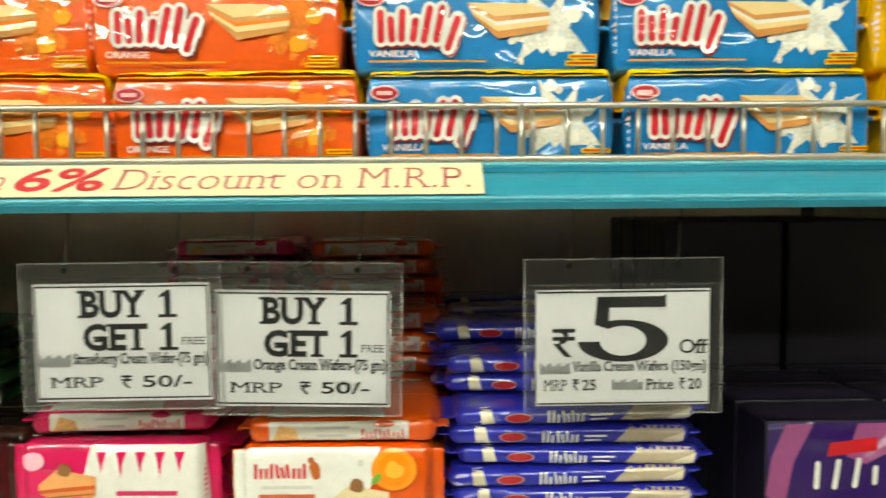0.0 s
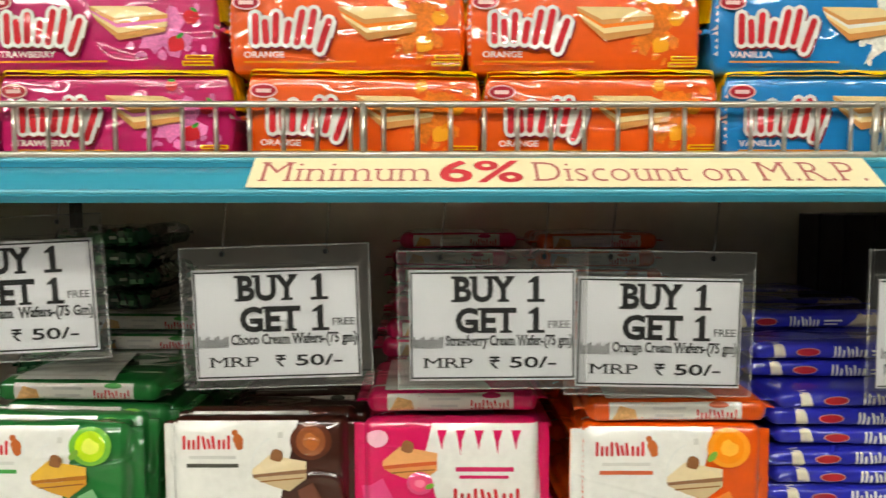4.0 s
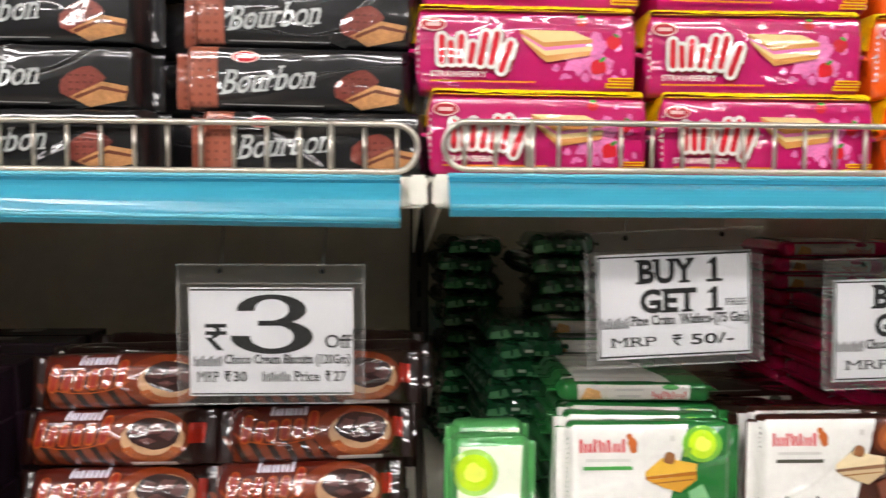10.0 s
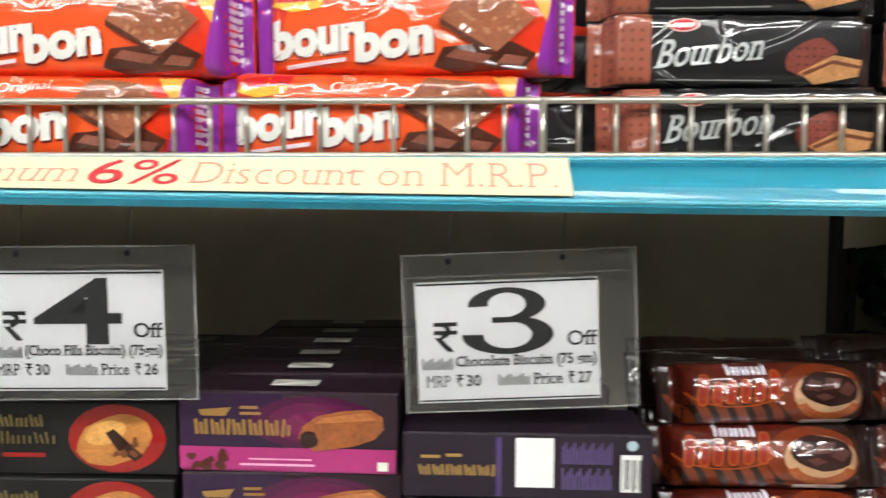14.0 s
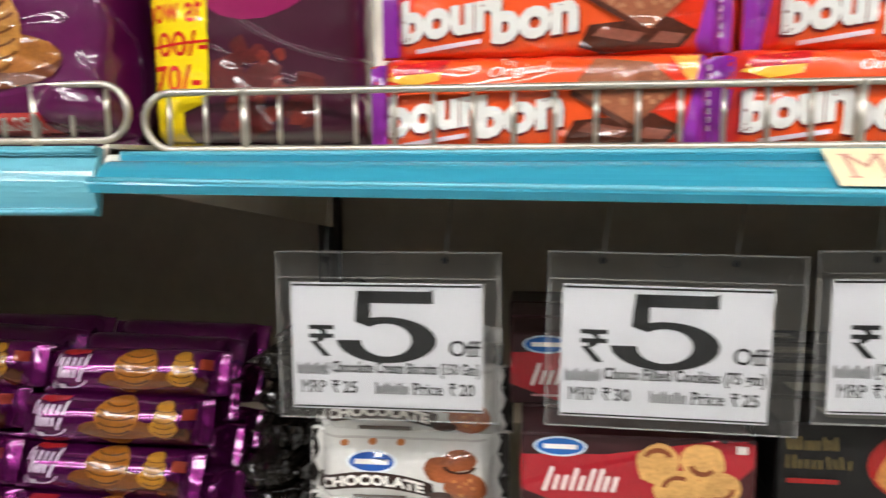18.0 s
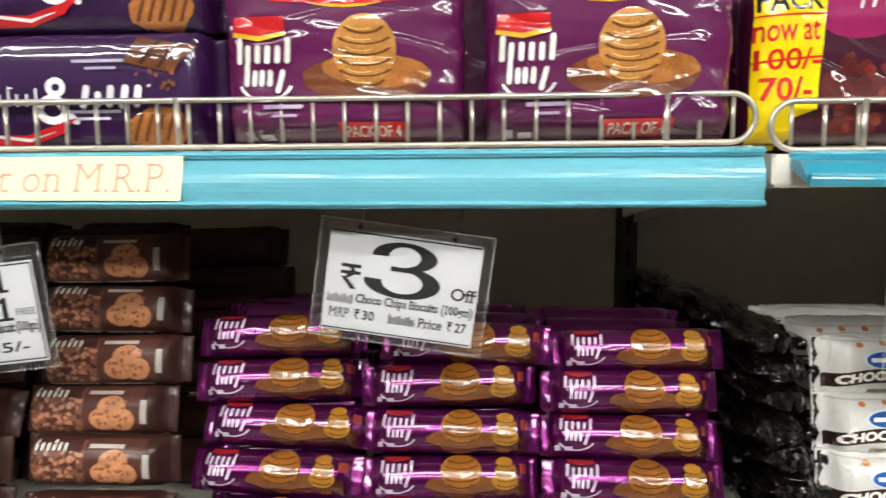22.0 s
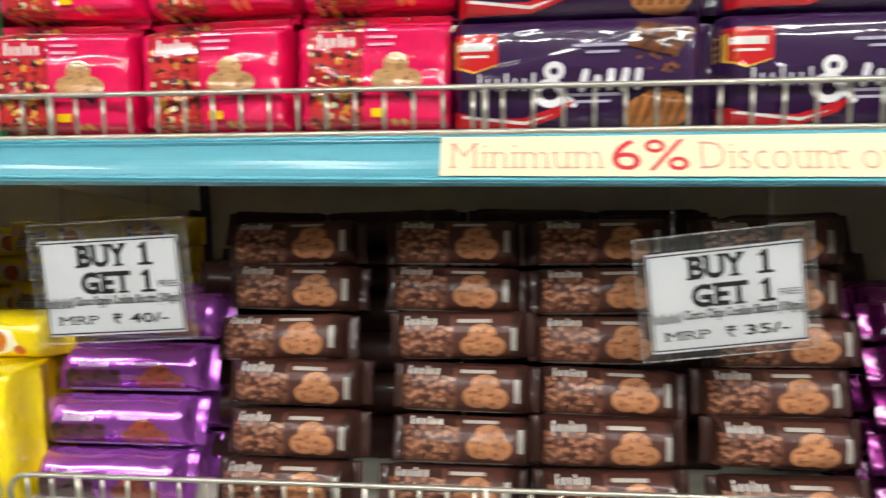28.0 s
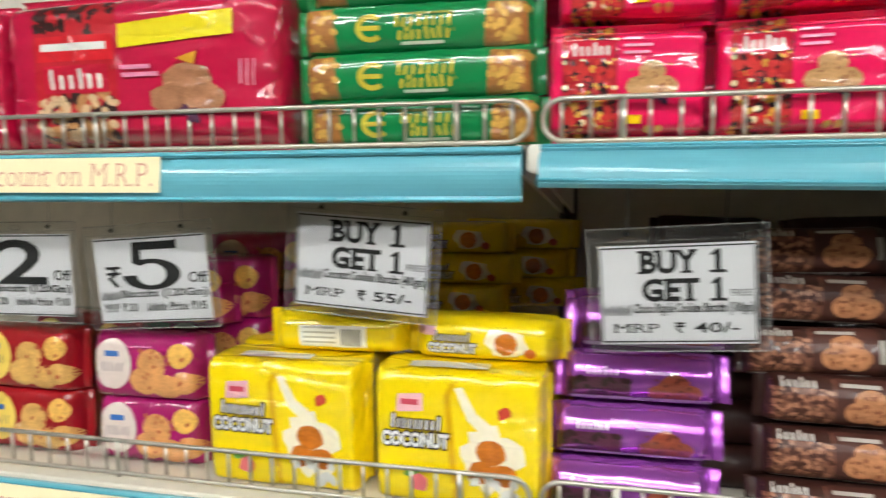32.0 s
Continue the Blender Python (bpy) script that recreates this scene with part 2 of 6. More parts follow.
def extrude_x(profile, x0, x1, cuts=1):
    """A closed (y, z) outline swept from x0 to x1."""
    k, verts, faces = len(profile), [], []
    for i in range(cuts + 1):
        x = x0 + (x1 - x0) * i / cuts
        verts += [(x, y, z) for y, z in profile]
    for i in range(cuts):
        for j in range(k):
            a, b2 = i * k + j, i * k + (j + 1) % k
            faces.append((a, b2, b2 + k, a + k))
    faces += [tuple(range(k))[::-1], tuple(range(cuts * k, (cuts + 1) * k))]
    return verts, faces


# ---- flat shapes: each is a list of triangles of 2D points ----
from mathutils.bvhtree import BVHTree
from mathutils.geometry import tessellate_polygon

GLYPHS = {}


def lettering(s, weight=0.0, serif=0.0):
    """The triangles of a line of text in the built-in font, scaled to a width and height of 1."""
    if (s, weight, serif) in GLYPHS:
        return GLYPHS[s, weight, serif]
    cu = bpy.data.curves.new("text", "FONT")
    cu.body, cu.offset, cu.resolution_u = s, weight, 3
    ob = bpy.data.objects.new("text", cu)
    scene.collection.objects.link(ob)
    dg = bpy.context.evaluated_depsgraph_get()
    me = ob.evaluated_get(dg).to_mesh()
    me.calc_loop_triangles()
    pts = [(v.co.x, v.co.y) for v in me.vertices]
    tris = [tuple(pts[i] for i in t.vertices) for t in me.loop_triangles]
    ob.evaluated_get(dg).to_mesh_clear()
    bpy.data.objects.remove(ob)
    bpy.data.curves.remove(cu)
    if serif:
        # slab feet and caps on the ends of upright stems
        edges = {}
        for t in tris:
            for p, q, r in ((t[0], t[1], t[2]), (t[1], t[2], t[0]), (t[2], t[0], t[1])):
                k = tuple(sorted(((round(p[0], 4), round(p[1], 4)), (round(q[0], 4), round(q[1], 4)))))
                edges.setdefault(k, []).append(r)
        for (p, q), third in edges.items():
            if len(set(third)) == 1 and abs(p[1] - q[1]) < 0.004 and 0.03 < q[0] - p[0] < 0.17:
                up = math.copysign(serif * 0.75, third[0][1] - p[1])
                tris += rect(p[0] - serif, min(p[1], p[1] + up), q[0] + serif, max(p[1], p[1] + up))
            elif len(set(third)) == 1 and abs(p[1] - q[1]) < 0.004 and 0.17 < q[0] - p[0] < 0.5:
                up = math.copysign(serif * 0.75, third[0][1] - p[1])
                tris += rect(p[0] - serif, min(p[1], p[1] + up), p[0] + serif, max(p[1], p[1] + up))
    xs, ys = [p[0] for p in pts] or [0, 1], [p[1] for p in pts] or [0, 1]
    w, h = max(xs) - min(xs) or 1, max(ys) - min(ys) or 1
    GLYPHS[s, weight, serif] = [tuple(((x - min(xs)) / w, (y - min(ys)) / h) for x, y in t) for t in tris]
    return GLYPHS[s, weight, serif]


def text(s, x0, y0, x1, y1, weight=0.0, slant=0.0, rise=0.0, serif=0.0):
    w, h = x1 - x0, y1 - y0
    return [tuple((x0 + w * x + slant * h * y, y0 + h * y + rise * x) for x, y in t) for t in lettering(s, weight, serif)]


def poly(*pts):
    v = [Vector((x, y, 0)) for x, y in pts]
    return [tuple(pts[i] for i in t) for t in tessellate_polygon([v])]


def rect(x0, y0, x1, y1):
    return [((x0, y0), (x1, y0), (x1, y1)), ((x0, y0), (x1, y1), (x0, y1))]


def frame_line(x0, y0, x1, y1, t):
    return rect(x0, y0, x1, y0 + t) + rect(x0, y1 - t, x1, y1) + rect(x0, y0, x0 + t, y1) + rect(x1 - t, y0, x1, y1)


def ell(cx, cy, rx, ry, n=16, turn=0.0, rough=0.0, seed=0):
    rnd = random.Random(seed)
    c, s = math.cos(turn), math.sin(turn)
    p = []
    for i in range(n):
        a, k = 2 * math.pi * i / n, 1 + rough * (rnd.random() - 0.5)
        x, y = rx * k * math.cos(a), ry * k * math.sin(a)
        p.append((cx + c * x - s * y, cy + s * x + c * y))
    return [((cx, cy), p[i], p[(i + 1) % n]) for i in range(n)]


def arc(cx, cy, rx, ry, a0, a1, t, n=10):
    """A bent stripe of width t."""
    out, pts = [], []
    for i in range(n + 1):
        a = radians(a0 + (a1 - a0) * i / n)
        pts.append(((cx + rx * math.cos(a), cy + ry * math.sin(a)), (cx + (rx - t) * math.cos(a), cy + (ry - t * ry / rx) * math.sin(a))))
    for (a, b2), (c, d) in zip(pts, pts[1:]):
        out += [(a, b2, c), (c, b2, d)]
    return out


def bowed(tris, cx, half, rise):
    """Bends shapes up in their middle, like a ribbon over an arch."""
    return [tuple((x, y + rise * (1 - ((x - cx) / half) ** 2)) for x, y in t) for t in split(tris, 6)]


def many(shape, rows):
    return [t for r in rows for t in shape(*r)]


def specks(x0, y0, x1, y1, n, r, seed, squash=1.0):
    rnd = random.Random(seed)
    return [t for _ in range(n) for t in ell(x0 + (x1 - x0) * rnd.random(), y0 + (y1 - y0) * rnd.random(), r * (0.6 + 0.8 * rnd.random()), r * squash * (0.6 + 0.8 * rnd.random()), 7, rnd.random() * 3, 0.5, rnd.random())]


def ribbon(pts, t):
    """A round-ended stroke of width t along points."""
    out = [q for x, y in pts for q in ell(x, y, t / 2, t / 2, 8)]
    for (xa, ya), (xb, yb) in zip(pts, pts[1:]):
        ln = math.hypot(xb - xa, yb - ya) or 1.0
        nx, ny = -(yb - ya) / ln * t / 2, (xb - xa) / ln * t / 2
        out += [((xa + nx, ya + ny), (xa - nx, ya - ny), (xb - nx, yb - ny)), ((xa + nx, ya + ny), (xb - nx, yb - ny), (xb + nx, yb + ny))]
    return out


def bend(cx, cy, rx, ry, a0, a1, n=8):
    return [(cx + rx * math.cos(radians(a0 + (a1 - a0) * k / n)), cy + ry * math.sin(radians(a0 + (a1 - a0) * k / n))) for k in range(n + 1)]


# plain shapes of a mark that is not lettered: cell width, then bars (by their two ends) or a solid oval (centre and radii)
STROKE = {
    "l": (0.46, [((0.23, 0.08), (0.23, 0.94))]),
    "i": (0.46, [((0.23, 0.08), (0.23, 0.62))]),
    "o": (0.86, [(0.43, 0.36, 0.36, 0.33)]),
    "O": (1.0, [(0.5, 0.5, 0.42, 0.46)]),
    "u": (0.86, [((0.18, 0.08), (0.18, 0.64)), ((0.64, 0.08), (0.64, 0.64))]),
    "w": (1.5, [((0.2, 0.9), (0.38, 0.1)), ((0.66, 0.7), (0.84, 0.1)), ((1.12, 0.9), (1.24, 0.1))]),
    "h": (0.52, [((0.24, 0.02), (0.3, 0.96))]),
    "j": (0.8, [((0.5, 0.64), (0.26, -0.24))]),
    " ": (0.5, []),
}


def marks(cells, x0, y0, x1, y1, t, slant=0.0, rise=0.0, grow=0.0):
    """A mark drawn as plain shapes: bars and solid ovals."""
    total, h, x, out = sum(STROKE[c][0] for c in cells), y1 - y0, 0.0, []
    k = (x1 - x0) / total
    for c in cells:
        wd, bits = STROKE[c]
        for q in bits:
            if len(q) == 2:
                out += ribbon([(x0 + k * (x + u) + slant * h * v, y0 + h * v + rise * (x + u) / total) for u, v in q], t + grow)
            else:
                out += ell(x0 + k * (x + q[0]) + slant * h * q[1], y0 + h * q[1] + rise * (x + q[0]) / total, k * q[2] + grow / 2, h * q[3] + grow / 2, 14)
        x += wd
    return out


def strokes(x0, y0, x1, y1, n, slant=0.2, fill=0.8, seed=0, rise=0.0, grow=0.0):
    """A mark of n plain strokes, chosen by the seed."""
    rnd = random.Random(seed)
    cells = rnd.choice("lw") + "".join(rnd.choice("iiluhw") for _ in range(n - 1))
    return marks(cells, x0, y0, x1, y1, min(0.26 * (y1 - y0), 0.42 * fill * (x1 - x0) / n), slant, rise, grow)


def bars(x0, y0, x1, y1, n):
    """Plain bars for a word that is not lettered."""
    w, h = (x1 - x0) / n, y1 - y0
    return [q for i in range(n) for q in rect(x0 + i * w, y0, x0 + i * w + w * 0.5, y1 - h * (0.0, 0.28, 0.28, 0.1)[i % 4])]


def split(tris, most):
    """Cuts triangles until no side is longer than most."""
    todo, done = list(tris), []
    while todo:
        a, b2, c = todo.pop()
        e = [((a[0] - b2[0]) ** 2 + (a[1] - b2[1]) ** 2, a, b2, c), ((b2[0] - c[0]) ** 2 + (b2[1] - c[1]) ** 2, b2, c, a), ((c[0] - a[0]) ** 2 + (c[1] - a[1]) ** 2, c, a, b2)]
        d, p, q, r = max(e, key=lambda k: k[0])
        if d <= most * most:
            done.append((a, b2, c))
        else:
            m = ((p[0] + q[0]) / 2, (p[1] + q[1]) / 2)
            todo += [(p, m, r), (m, q, r)]
    return done


def laid(name, tris, mat, tree, side="front", lift=0.0004, most=0.0036):
    """Lays flat shapes on the face of a thing: in (x, z) on its front, in (x, y) on its top, in (y, z) on its right side."""
    verts, faces, at = [], [], {}
    for t in split(tris, most):
        ids = []
        for p in t:
            k = (round(p[0], 5), round(p[1], 5))
            if k not in at:
                o, d = {"front": ((p[0], -1, p[1]), (0, 1, 0)), "top": ((p[0], p[1], 2), (0, 0, -1)), "right": ((1, p[0], p[1]), (-1, 0, 0))}[side]
                hit = tree.ray_cast(Vector(o), Vector(d))[0] if tree else None
                at[k] = None if hit is None else len(verts)
                if hit is not None:
                    verts.append(hit - Vector(d) * lift)
            ids.append(at[k])
        if None not in ids:
            faces.append(ids)
    return mesh_of(name, verts, faces, mat, True) if faces else None


def flat_print(name, tris, mat, y=-0.0004):
    """Ink on a flat upright sheet that faces -y."""
    verts, faces = [], []
    for t in tris:
        faces.append((len(verts), len(verts) + 1, len(verts) + 2))
        verts += [(p[0], y, p[1]) for p in t]
    return mesh_of(name, verts, faces, mat)

# ---- the room ----
FLOOR = surface("floor_tile", "7f7970", rough=0.25, vary=0.1, grain=8, bump=0.03)
PLASTER = surface("wall_paint", "45413a", rough=0.7, vary=0.06, grain=12, bump=0.1)
CEIL = surface("ceiling_paint", "8f8c85", rough=0.8, vary=0.05, grain=14, bump=0.1)
X0, X1, AISLE = -5.6, 3.8, -6.4
tagged(part("floor", box_mesh("floor", (X0, X1, AISLE, 0.75, -0.1, 0.0), FLOOR)), "pale polished tile floor of the shop aisle", "floor", kind="structure")
tagged(part("ceiling", box_mesh("ceiling", (X0, X1, AISLE, 0.75, 3.0, 3.1), CEIL)), "plain grey painted shop ceiling", "ceiling", kind="structure")
tagged(part("wall_south", box_mesh("wall", (X0, X1, AISLE - 0.1, AISLE, 0, 3.0), PLASTER)), "plain grey-beige wall across the aisle", "wall", kind="structure")
tagged(part("wall_north", box_mesh("wall", (X0, X1, 0.75, 0.85, 0, 3.0), PLASTER)), "plain grey-beige wall behind the shelving", "wall", kind="structure")
tagged(part("wall_west", box_mesh("wall", (X0 - 0.1, X0, AISLE, 0.75, 0, 3.0), PLASTER)), "plain grey-beige wall at the aisle end", "wall", kind="structure")
tagged(part("wall_east", box_mesh("wall", (X1, X1 + 0.1, AISLE, 0.75, 0, 3.0), PLASTER)), "plain grey-beige wall at the aisle end", "wall", kind="structure")

# ceiling tubes along the aisle
GLOW = bpy.data.materials.new("diffuser_glow")
GLOW.use_nodes = True
GLOW.node_tree.nodes["Principled BSDF"].inputs["Emission Color"].default_value = (1.0, 0.985, 0.955, 1)
GLOW.node_tree.nodes["Principled BSDF"].inputs["Emission Strength"].default_value = TUBE_GLOW
first = None
for i, (lx, ly) in enumerate([(x, y) for y in (-1.9, -3.3) for x in (-4.0, -2.6, -1.2, 0.2, 1.6)]):
    if first is None:
        first = tagged(new("ceiling_light"), "white ceiling light with a long glowing diffuser", "ceiling light", "ceiling lights over the aisle")
        part("housing", box_mesh("housing", (-0.63, 0.63, -0.17, 0.17, 0.012, 0.07), ENAMEL, 0.006), first)
        part("diffuser", box_mesh("diffuser", (-0.6, 0.6, -0.15, 0.15, -0.01, 0.012), GLOW, 0.006), first, "glowing white diffuser")
        first.matrix_basis = pose(lx, ly, 2.93)
    else:
        copy_thing(first, pose(lx, ly, 2.93))

# ---- gondola shelving ----
Z_TOP, Z_LOW, DEPTH = 1.410, 1.086, 0.46
# the upper shelf hangs a little lower in two of the bays
TOPS = (Z_TOP - 0.0055, Z_TOP - 0.006, Z_TOP, Z_TOP)
JOINTS = (1.19, -0.008, -1.193, -2.391, -3.59)


def wire_guard(x0, x1, z, y, h=0.034, label="", part_label=""):
    """A low wire guard with rounded ends that stands on the shelf front."""
    g = tagged(new("wire_guard"), label or "low zinc-plated wire guard along the shelf front", "shelf guard", "wire guards on the shelves")
    g.matrix_basis = pose(x0, y, z)
    w, r, pts = x1 - x0, h / 2, []
    for k in range(13):
        a = math.pi / 2 + math.pi * k / 12
        pts.append((r + 0.002 + r * math.cos(a), 0, 0.006 + r + r * math.sin(a)))
    for k in range(13):
        a = -math.pi / 2 + math.pi * k / 12
        pts.append((w - r - 0.002 + r * math.cos(a), 0, 0.006 + r + r * math.sin(a)))
    v, f = tube(pts, 0.0022, 10, True)
    part("loop", mesh_of("loop", v, f, WIRE, True), g)
    v, f = tube([(0, 0.0022, 0.0066), (0, 0.0022, h + 0.0054)], 0.0016, 8)
    thin = mesh_of("wire", v, f, WIRE, True)
    v, f = tube([(0, 0.0005, -0.001), (0, -0.0005, h + 0.0066)], 0.0025, 8)
    thick = mesh_of("post", v, f, WIRE, True)
    n = max(3, round((w - h) / 0.0232))
    for k in range(n + 1):
        x = r + (w - h) * k / n
        part("wire", thin, g, m=pose(x, 0, 0))
    step = (w - 0.13) / max(1, round((w - 0.13) / 0.33))
    k = 0.066
    while k < w:
        part("post", thick, g, m=pose(k, 0, 0))
        k += step
    return g


def price_rail(x0, x1, z, a0, a1, mat, y=-0.010, tall=RAIL_H):
    """The plastic channel for price labels: a hollow face between two lips, hinged at its top and swung out by a0 degrees at one end, a1 at the other."""
    h, n = tall, 16
    prof = [(0.006, 0.0), (-0.002, 0.001), (-0.004, -0.001), (-0.003, -0.0045), (0.0, -0.005)]
    prof += [(-0.0052 * math.sin(math.pi * k / 10), -0.005 - (h - 0.010) * k / 10) for k in range(11)]
    prof += [(-0.003, -h + 0.0045), (-0.004, -h + 0.0015), (-0.002, -h), (0.003, -h), (0.005, -0.006)]
    v, f = extrude_x(prof, 0, x1 - x0, n)

    def swing(p):
        a = radians(a0 + (a1 - a0) * p[0] / (x1 - x0))
        return (p[0], math.cos(a) * p[1] + math.sin(a) * p[2], math.cos(a) * p[2] - math.sin(a) * p[1])

    ob = tagged(part("price_rail", mesh_of("price_rail", [swing(p) for p in v], f, mat)), "blue plastic price channel clipped to the shelf front", "price rail", "price rails on the shelf fronts")
    ob.matrix_basis = pose(x0, y, z)
    for nm, zz in (("upper_lip", -0.0022), ("lower_lip", -h + 0.0022)):
        v, f = tube([((x1 - x0) * k / n, -0.0035, zz) for k in range(n + 1)], 0.0016, 6)
        part(nm, mesh_of(nm, [swing(p) for p in v], f, TEAL_EDGE, True), ob)
    return ob


def discount_strip(x0, x1, z, a0, a1, faded=False, y=-0.010):
    """Cream paper strip with the printed discount line, held in the price channel."""
    h, w, n = RAIL_H - 0.0075, x1 - x0, 8

    def swing(p, out=0.0):
        a = radians(a0 + (a1 - a0) * p[0] / w)
        py, pz = -0.0058 - out, p[1] - 0.0036
        return (p[0], math.cos(a) * py + math.sin(a) * pz, math.cos(a) * pz - math.sin(a) * py)

    vs, fs = [], []
    for k in range(n + 1):
        vs += [swing((w * k / n, 0)), swing((w * k / n, -h)), swing((w * k / n, -h), -0.0005), swing((w * k / n, 0), -0.0005)]
    for k in range(n):
        fs += [(4 * k + j, 4 * k + (j + 1) % 4, 4 * k + 4 + (j + 1) % 4, 4 * k + 4 + j) for j in range(4)]
    fs += [(3, 2, 1, 0), (4 * n, 4 * n + 1, 4 * n + 2, 4 * n + 3)]
    ob = tagged(part("discount_strip", mesh_of("discount_strip", vs, fs, CARD_CREAM)), "cream paper strip with red discount lettering in the price channel", "shelf label", "discount strips in the price rails")
    ob.matrix_basis = pose(x0, y, z)
    a, b2 = -h + 0.0055, -0.0055

    def inked(nm, tris, mat, label):
        vs = [swing(p, 0.0004) for t in tris for p in t]
        part(nm, mesh_of(nm, vs, [(i, i + 1, i + 2) for i in range(0, len(vs), 3)], mat), ob, label)

    def letters(tris):
        """Parts the triangles of a word where one letter ends and the next begins."""
        done, end = [], -1e9
        for t in sorted(tris, key=lambda t: min(p[0] for p in t)):
            if min(p[0] for p in t) > end:
                done.append([])
            done[-1].append(t)
            end = max(end, max(p[0] for p in t))
        return done

    for word in (text("Minimum", w * 0.02, a, w * 0.285, b2, -0.014, serif=0.06), text("Discount on M.R.P.", w * 0.455, a, w * 0.98, b2, -0.014, serif=0.06)):
        for one in letters(word):
            inked("letter", one, INK_FADED if faded else INK_RED, "thin faded red letter")
    inked("figure", text("6%", w * 0.302, a - 0.0012, w * 0.435, b2 + 0.0022, 0.004 if faded else 0.02), INK_BRIGHT, "bold red six percent")
    return ob


INK_BRIGHT = paper("c8323c")
gondola = tagged(new("gondola_shelving"), "grey metal supermarket shelving frame with back panels", "shelving")
part("plinth", box_mesh("plinth", (JOINTS[-1], JOINTS[0], -0.01, DEPTH, 0.0, 0.16), ENAMEL, 0.004), gondola)
for i in range(4):
    a, b2 = JOINTS[i + 1], JOINTS[i]
    for z0, z1 in ((0.16, 0.60), (0.60, 1.04), (1.04, 1.50), (1.50, 1.96)):
        part("back_panel", box_mesh("back_panel", (a + 0.012, b2 - 0.012, DEPTH, DEPTH + 0.012, z0 + 0.001, z1 - 0.001), PANEL, 0.0015, 1), gondola)
for x in JOINTS:
    up = part("upright", box_mesh("upright", (x - 0.012, x + 0.012, DEPTH - 0.022, DEPTH + 0.03, 0, 1.96), UPRIGHT, 0.002, 1), gondola)
# added bay past the last upright, its back panels darkened in place of shade
side_bay = tagged(new("gondola_shelving"), "added empty neighbouring bay of supermarket shelving, back panels dark in place of shade", "shelving")
part("plinth", box_mesh("plinth", (1.204, 2.39, -0.01, DEPTH, 0.0, 0.16), ENAMEL, 0.004), side_bay)
for z0, z1 in ((0.16, 0.60), (0.60, 1.04), (1.04, 1.50), (1.50, 1.96)):
    part("back_panel", box_mesh("back_panel", (1.204, 2.378, DEPTH, DEPTH + 0.012, z0 + 0.001, z1 - 0.001), UPRIGHT, 0.0015, 1), side_bay)
part("upright", box_mesh("upright", (2.378, 2.402, DEPTH - 0.022, DEPTH + 0.03, 0, 1.96), UPRIGHT, 0.002, 1), side_bay)
for zz in (TOPS[0], Z_LOW):
    part("deck", box_mesh("deck", (1.206, 2.376, 0.0, DEPTH - 0.024, zz - 0.024, zz - 0.002), ENAMEL, 0.0015, 1), side_bay)
SLOT = surface("slot_black", "0d0d0d", rough=0.8, bump=0.0)
slot = box_mesh("slot", (-0.0025, 0.0025, -0.0008, 0, 0, 0.022), SLOT)
for x in JOINTS:
    for k in range(10):
        part("slot", slot, gondola, m=pose(x, DEPTH - 0.0222, 1.10 + 0.04 * k))

# swing of each bay's price channel at its two ends, and its plastic, paled for lamp haze in two bays
SWING = {0: (53, 55, TEAL), 1: (67, 36, TEAL), 2: (43, 6, TEAL_LAMP_HAZE), 3: (24, 2, TEAL_LAMP_HAZE)}
for i in range(4):
    a, b2 = JOINTS[i + 1], JOINTS[i]
    for zz in (TOPS[i], Z_LOW):
        sh = tagged(new("shelf"), "cream enamelled steel shelf with tapered side brackets", "shelf", "shelves of the gondola")
        sh.matrix_basis = pose(a, 0, zz)
        w = b2 - a
        part("deck", box_mesh("deck", (0.006, w - 0.006, 0.0, DEPTH - 0.024, -0.024, -0.002), ENAMEL, 0.0015, 1), sh)
        for x in (0.0075, w - 0.0075):
            prof = [(0.004, -0.0245), (0.03, -0.026), (DEPTH - 0.026, -0.085), (DEPTH - 0.026, -0.0005), (0.004, -0.0005)]
            v, f = extrude_x(prof, x - 0.0015, x + 0.0015)
            part("bracket", mesh_of("bracket", v, f, ENAMEL), sh)
        for x in (0.008, w - 0.008) if i == 1 else (0.008,):
            part("end_cap", box_mesh("end_cap", (x - 0.0065, x + 0.0065, -0.0145, 0.006, -0.023, -0.001), WHITE_CAP, 0.002), sh)
        a0, a1, mat = SWING[i]
        r0, r1 = a + 0.012, b2 - (0.003, 0.020, 0.004, 0.003)[i]
        price_rail(r0, r1, zz - 0.003, a0, a1, mat, tall=0.0435 if i == 3 else RAIL_H)
        wire_guard(a + 0.0085, b2 - (0.006 if i < 2 else -0.002), zz - (0.002 if i == 0 else 0.004), 0.017)
for i, a, b2, zz in ((0, 0.352, 0.741, Z_TOP), (1, -0.804, -0.414, Z_TOP), (2, -1.993, -1.592, Z_TOP), (3, -3.10, -2.715, Z_TOP), (3, -3.15, -2.757, Z_LOW)):
    a0, a1, mat = SWING[i]
    u = [(x - JOINTS[i + 1]) / 1.2 for x in (a, b2)]
    discount_strip(a, b2, (TOPS[i] if zz == Z_TOP else zz) - 0.003, a0 + (a1 - a0) * u[0], a0 + (a1 - a0) * u[1], i > 0)


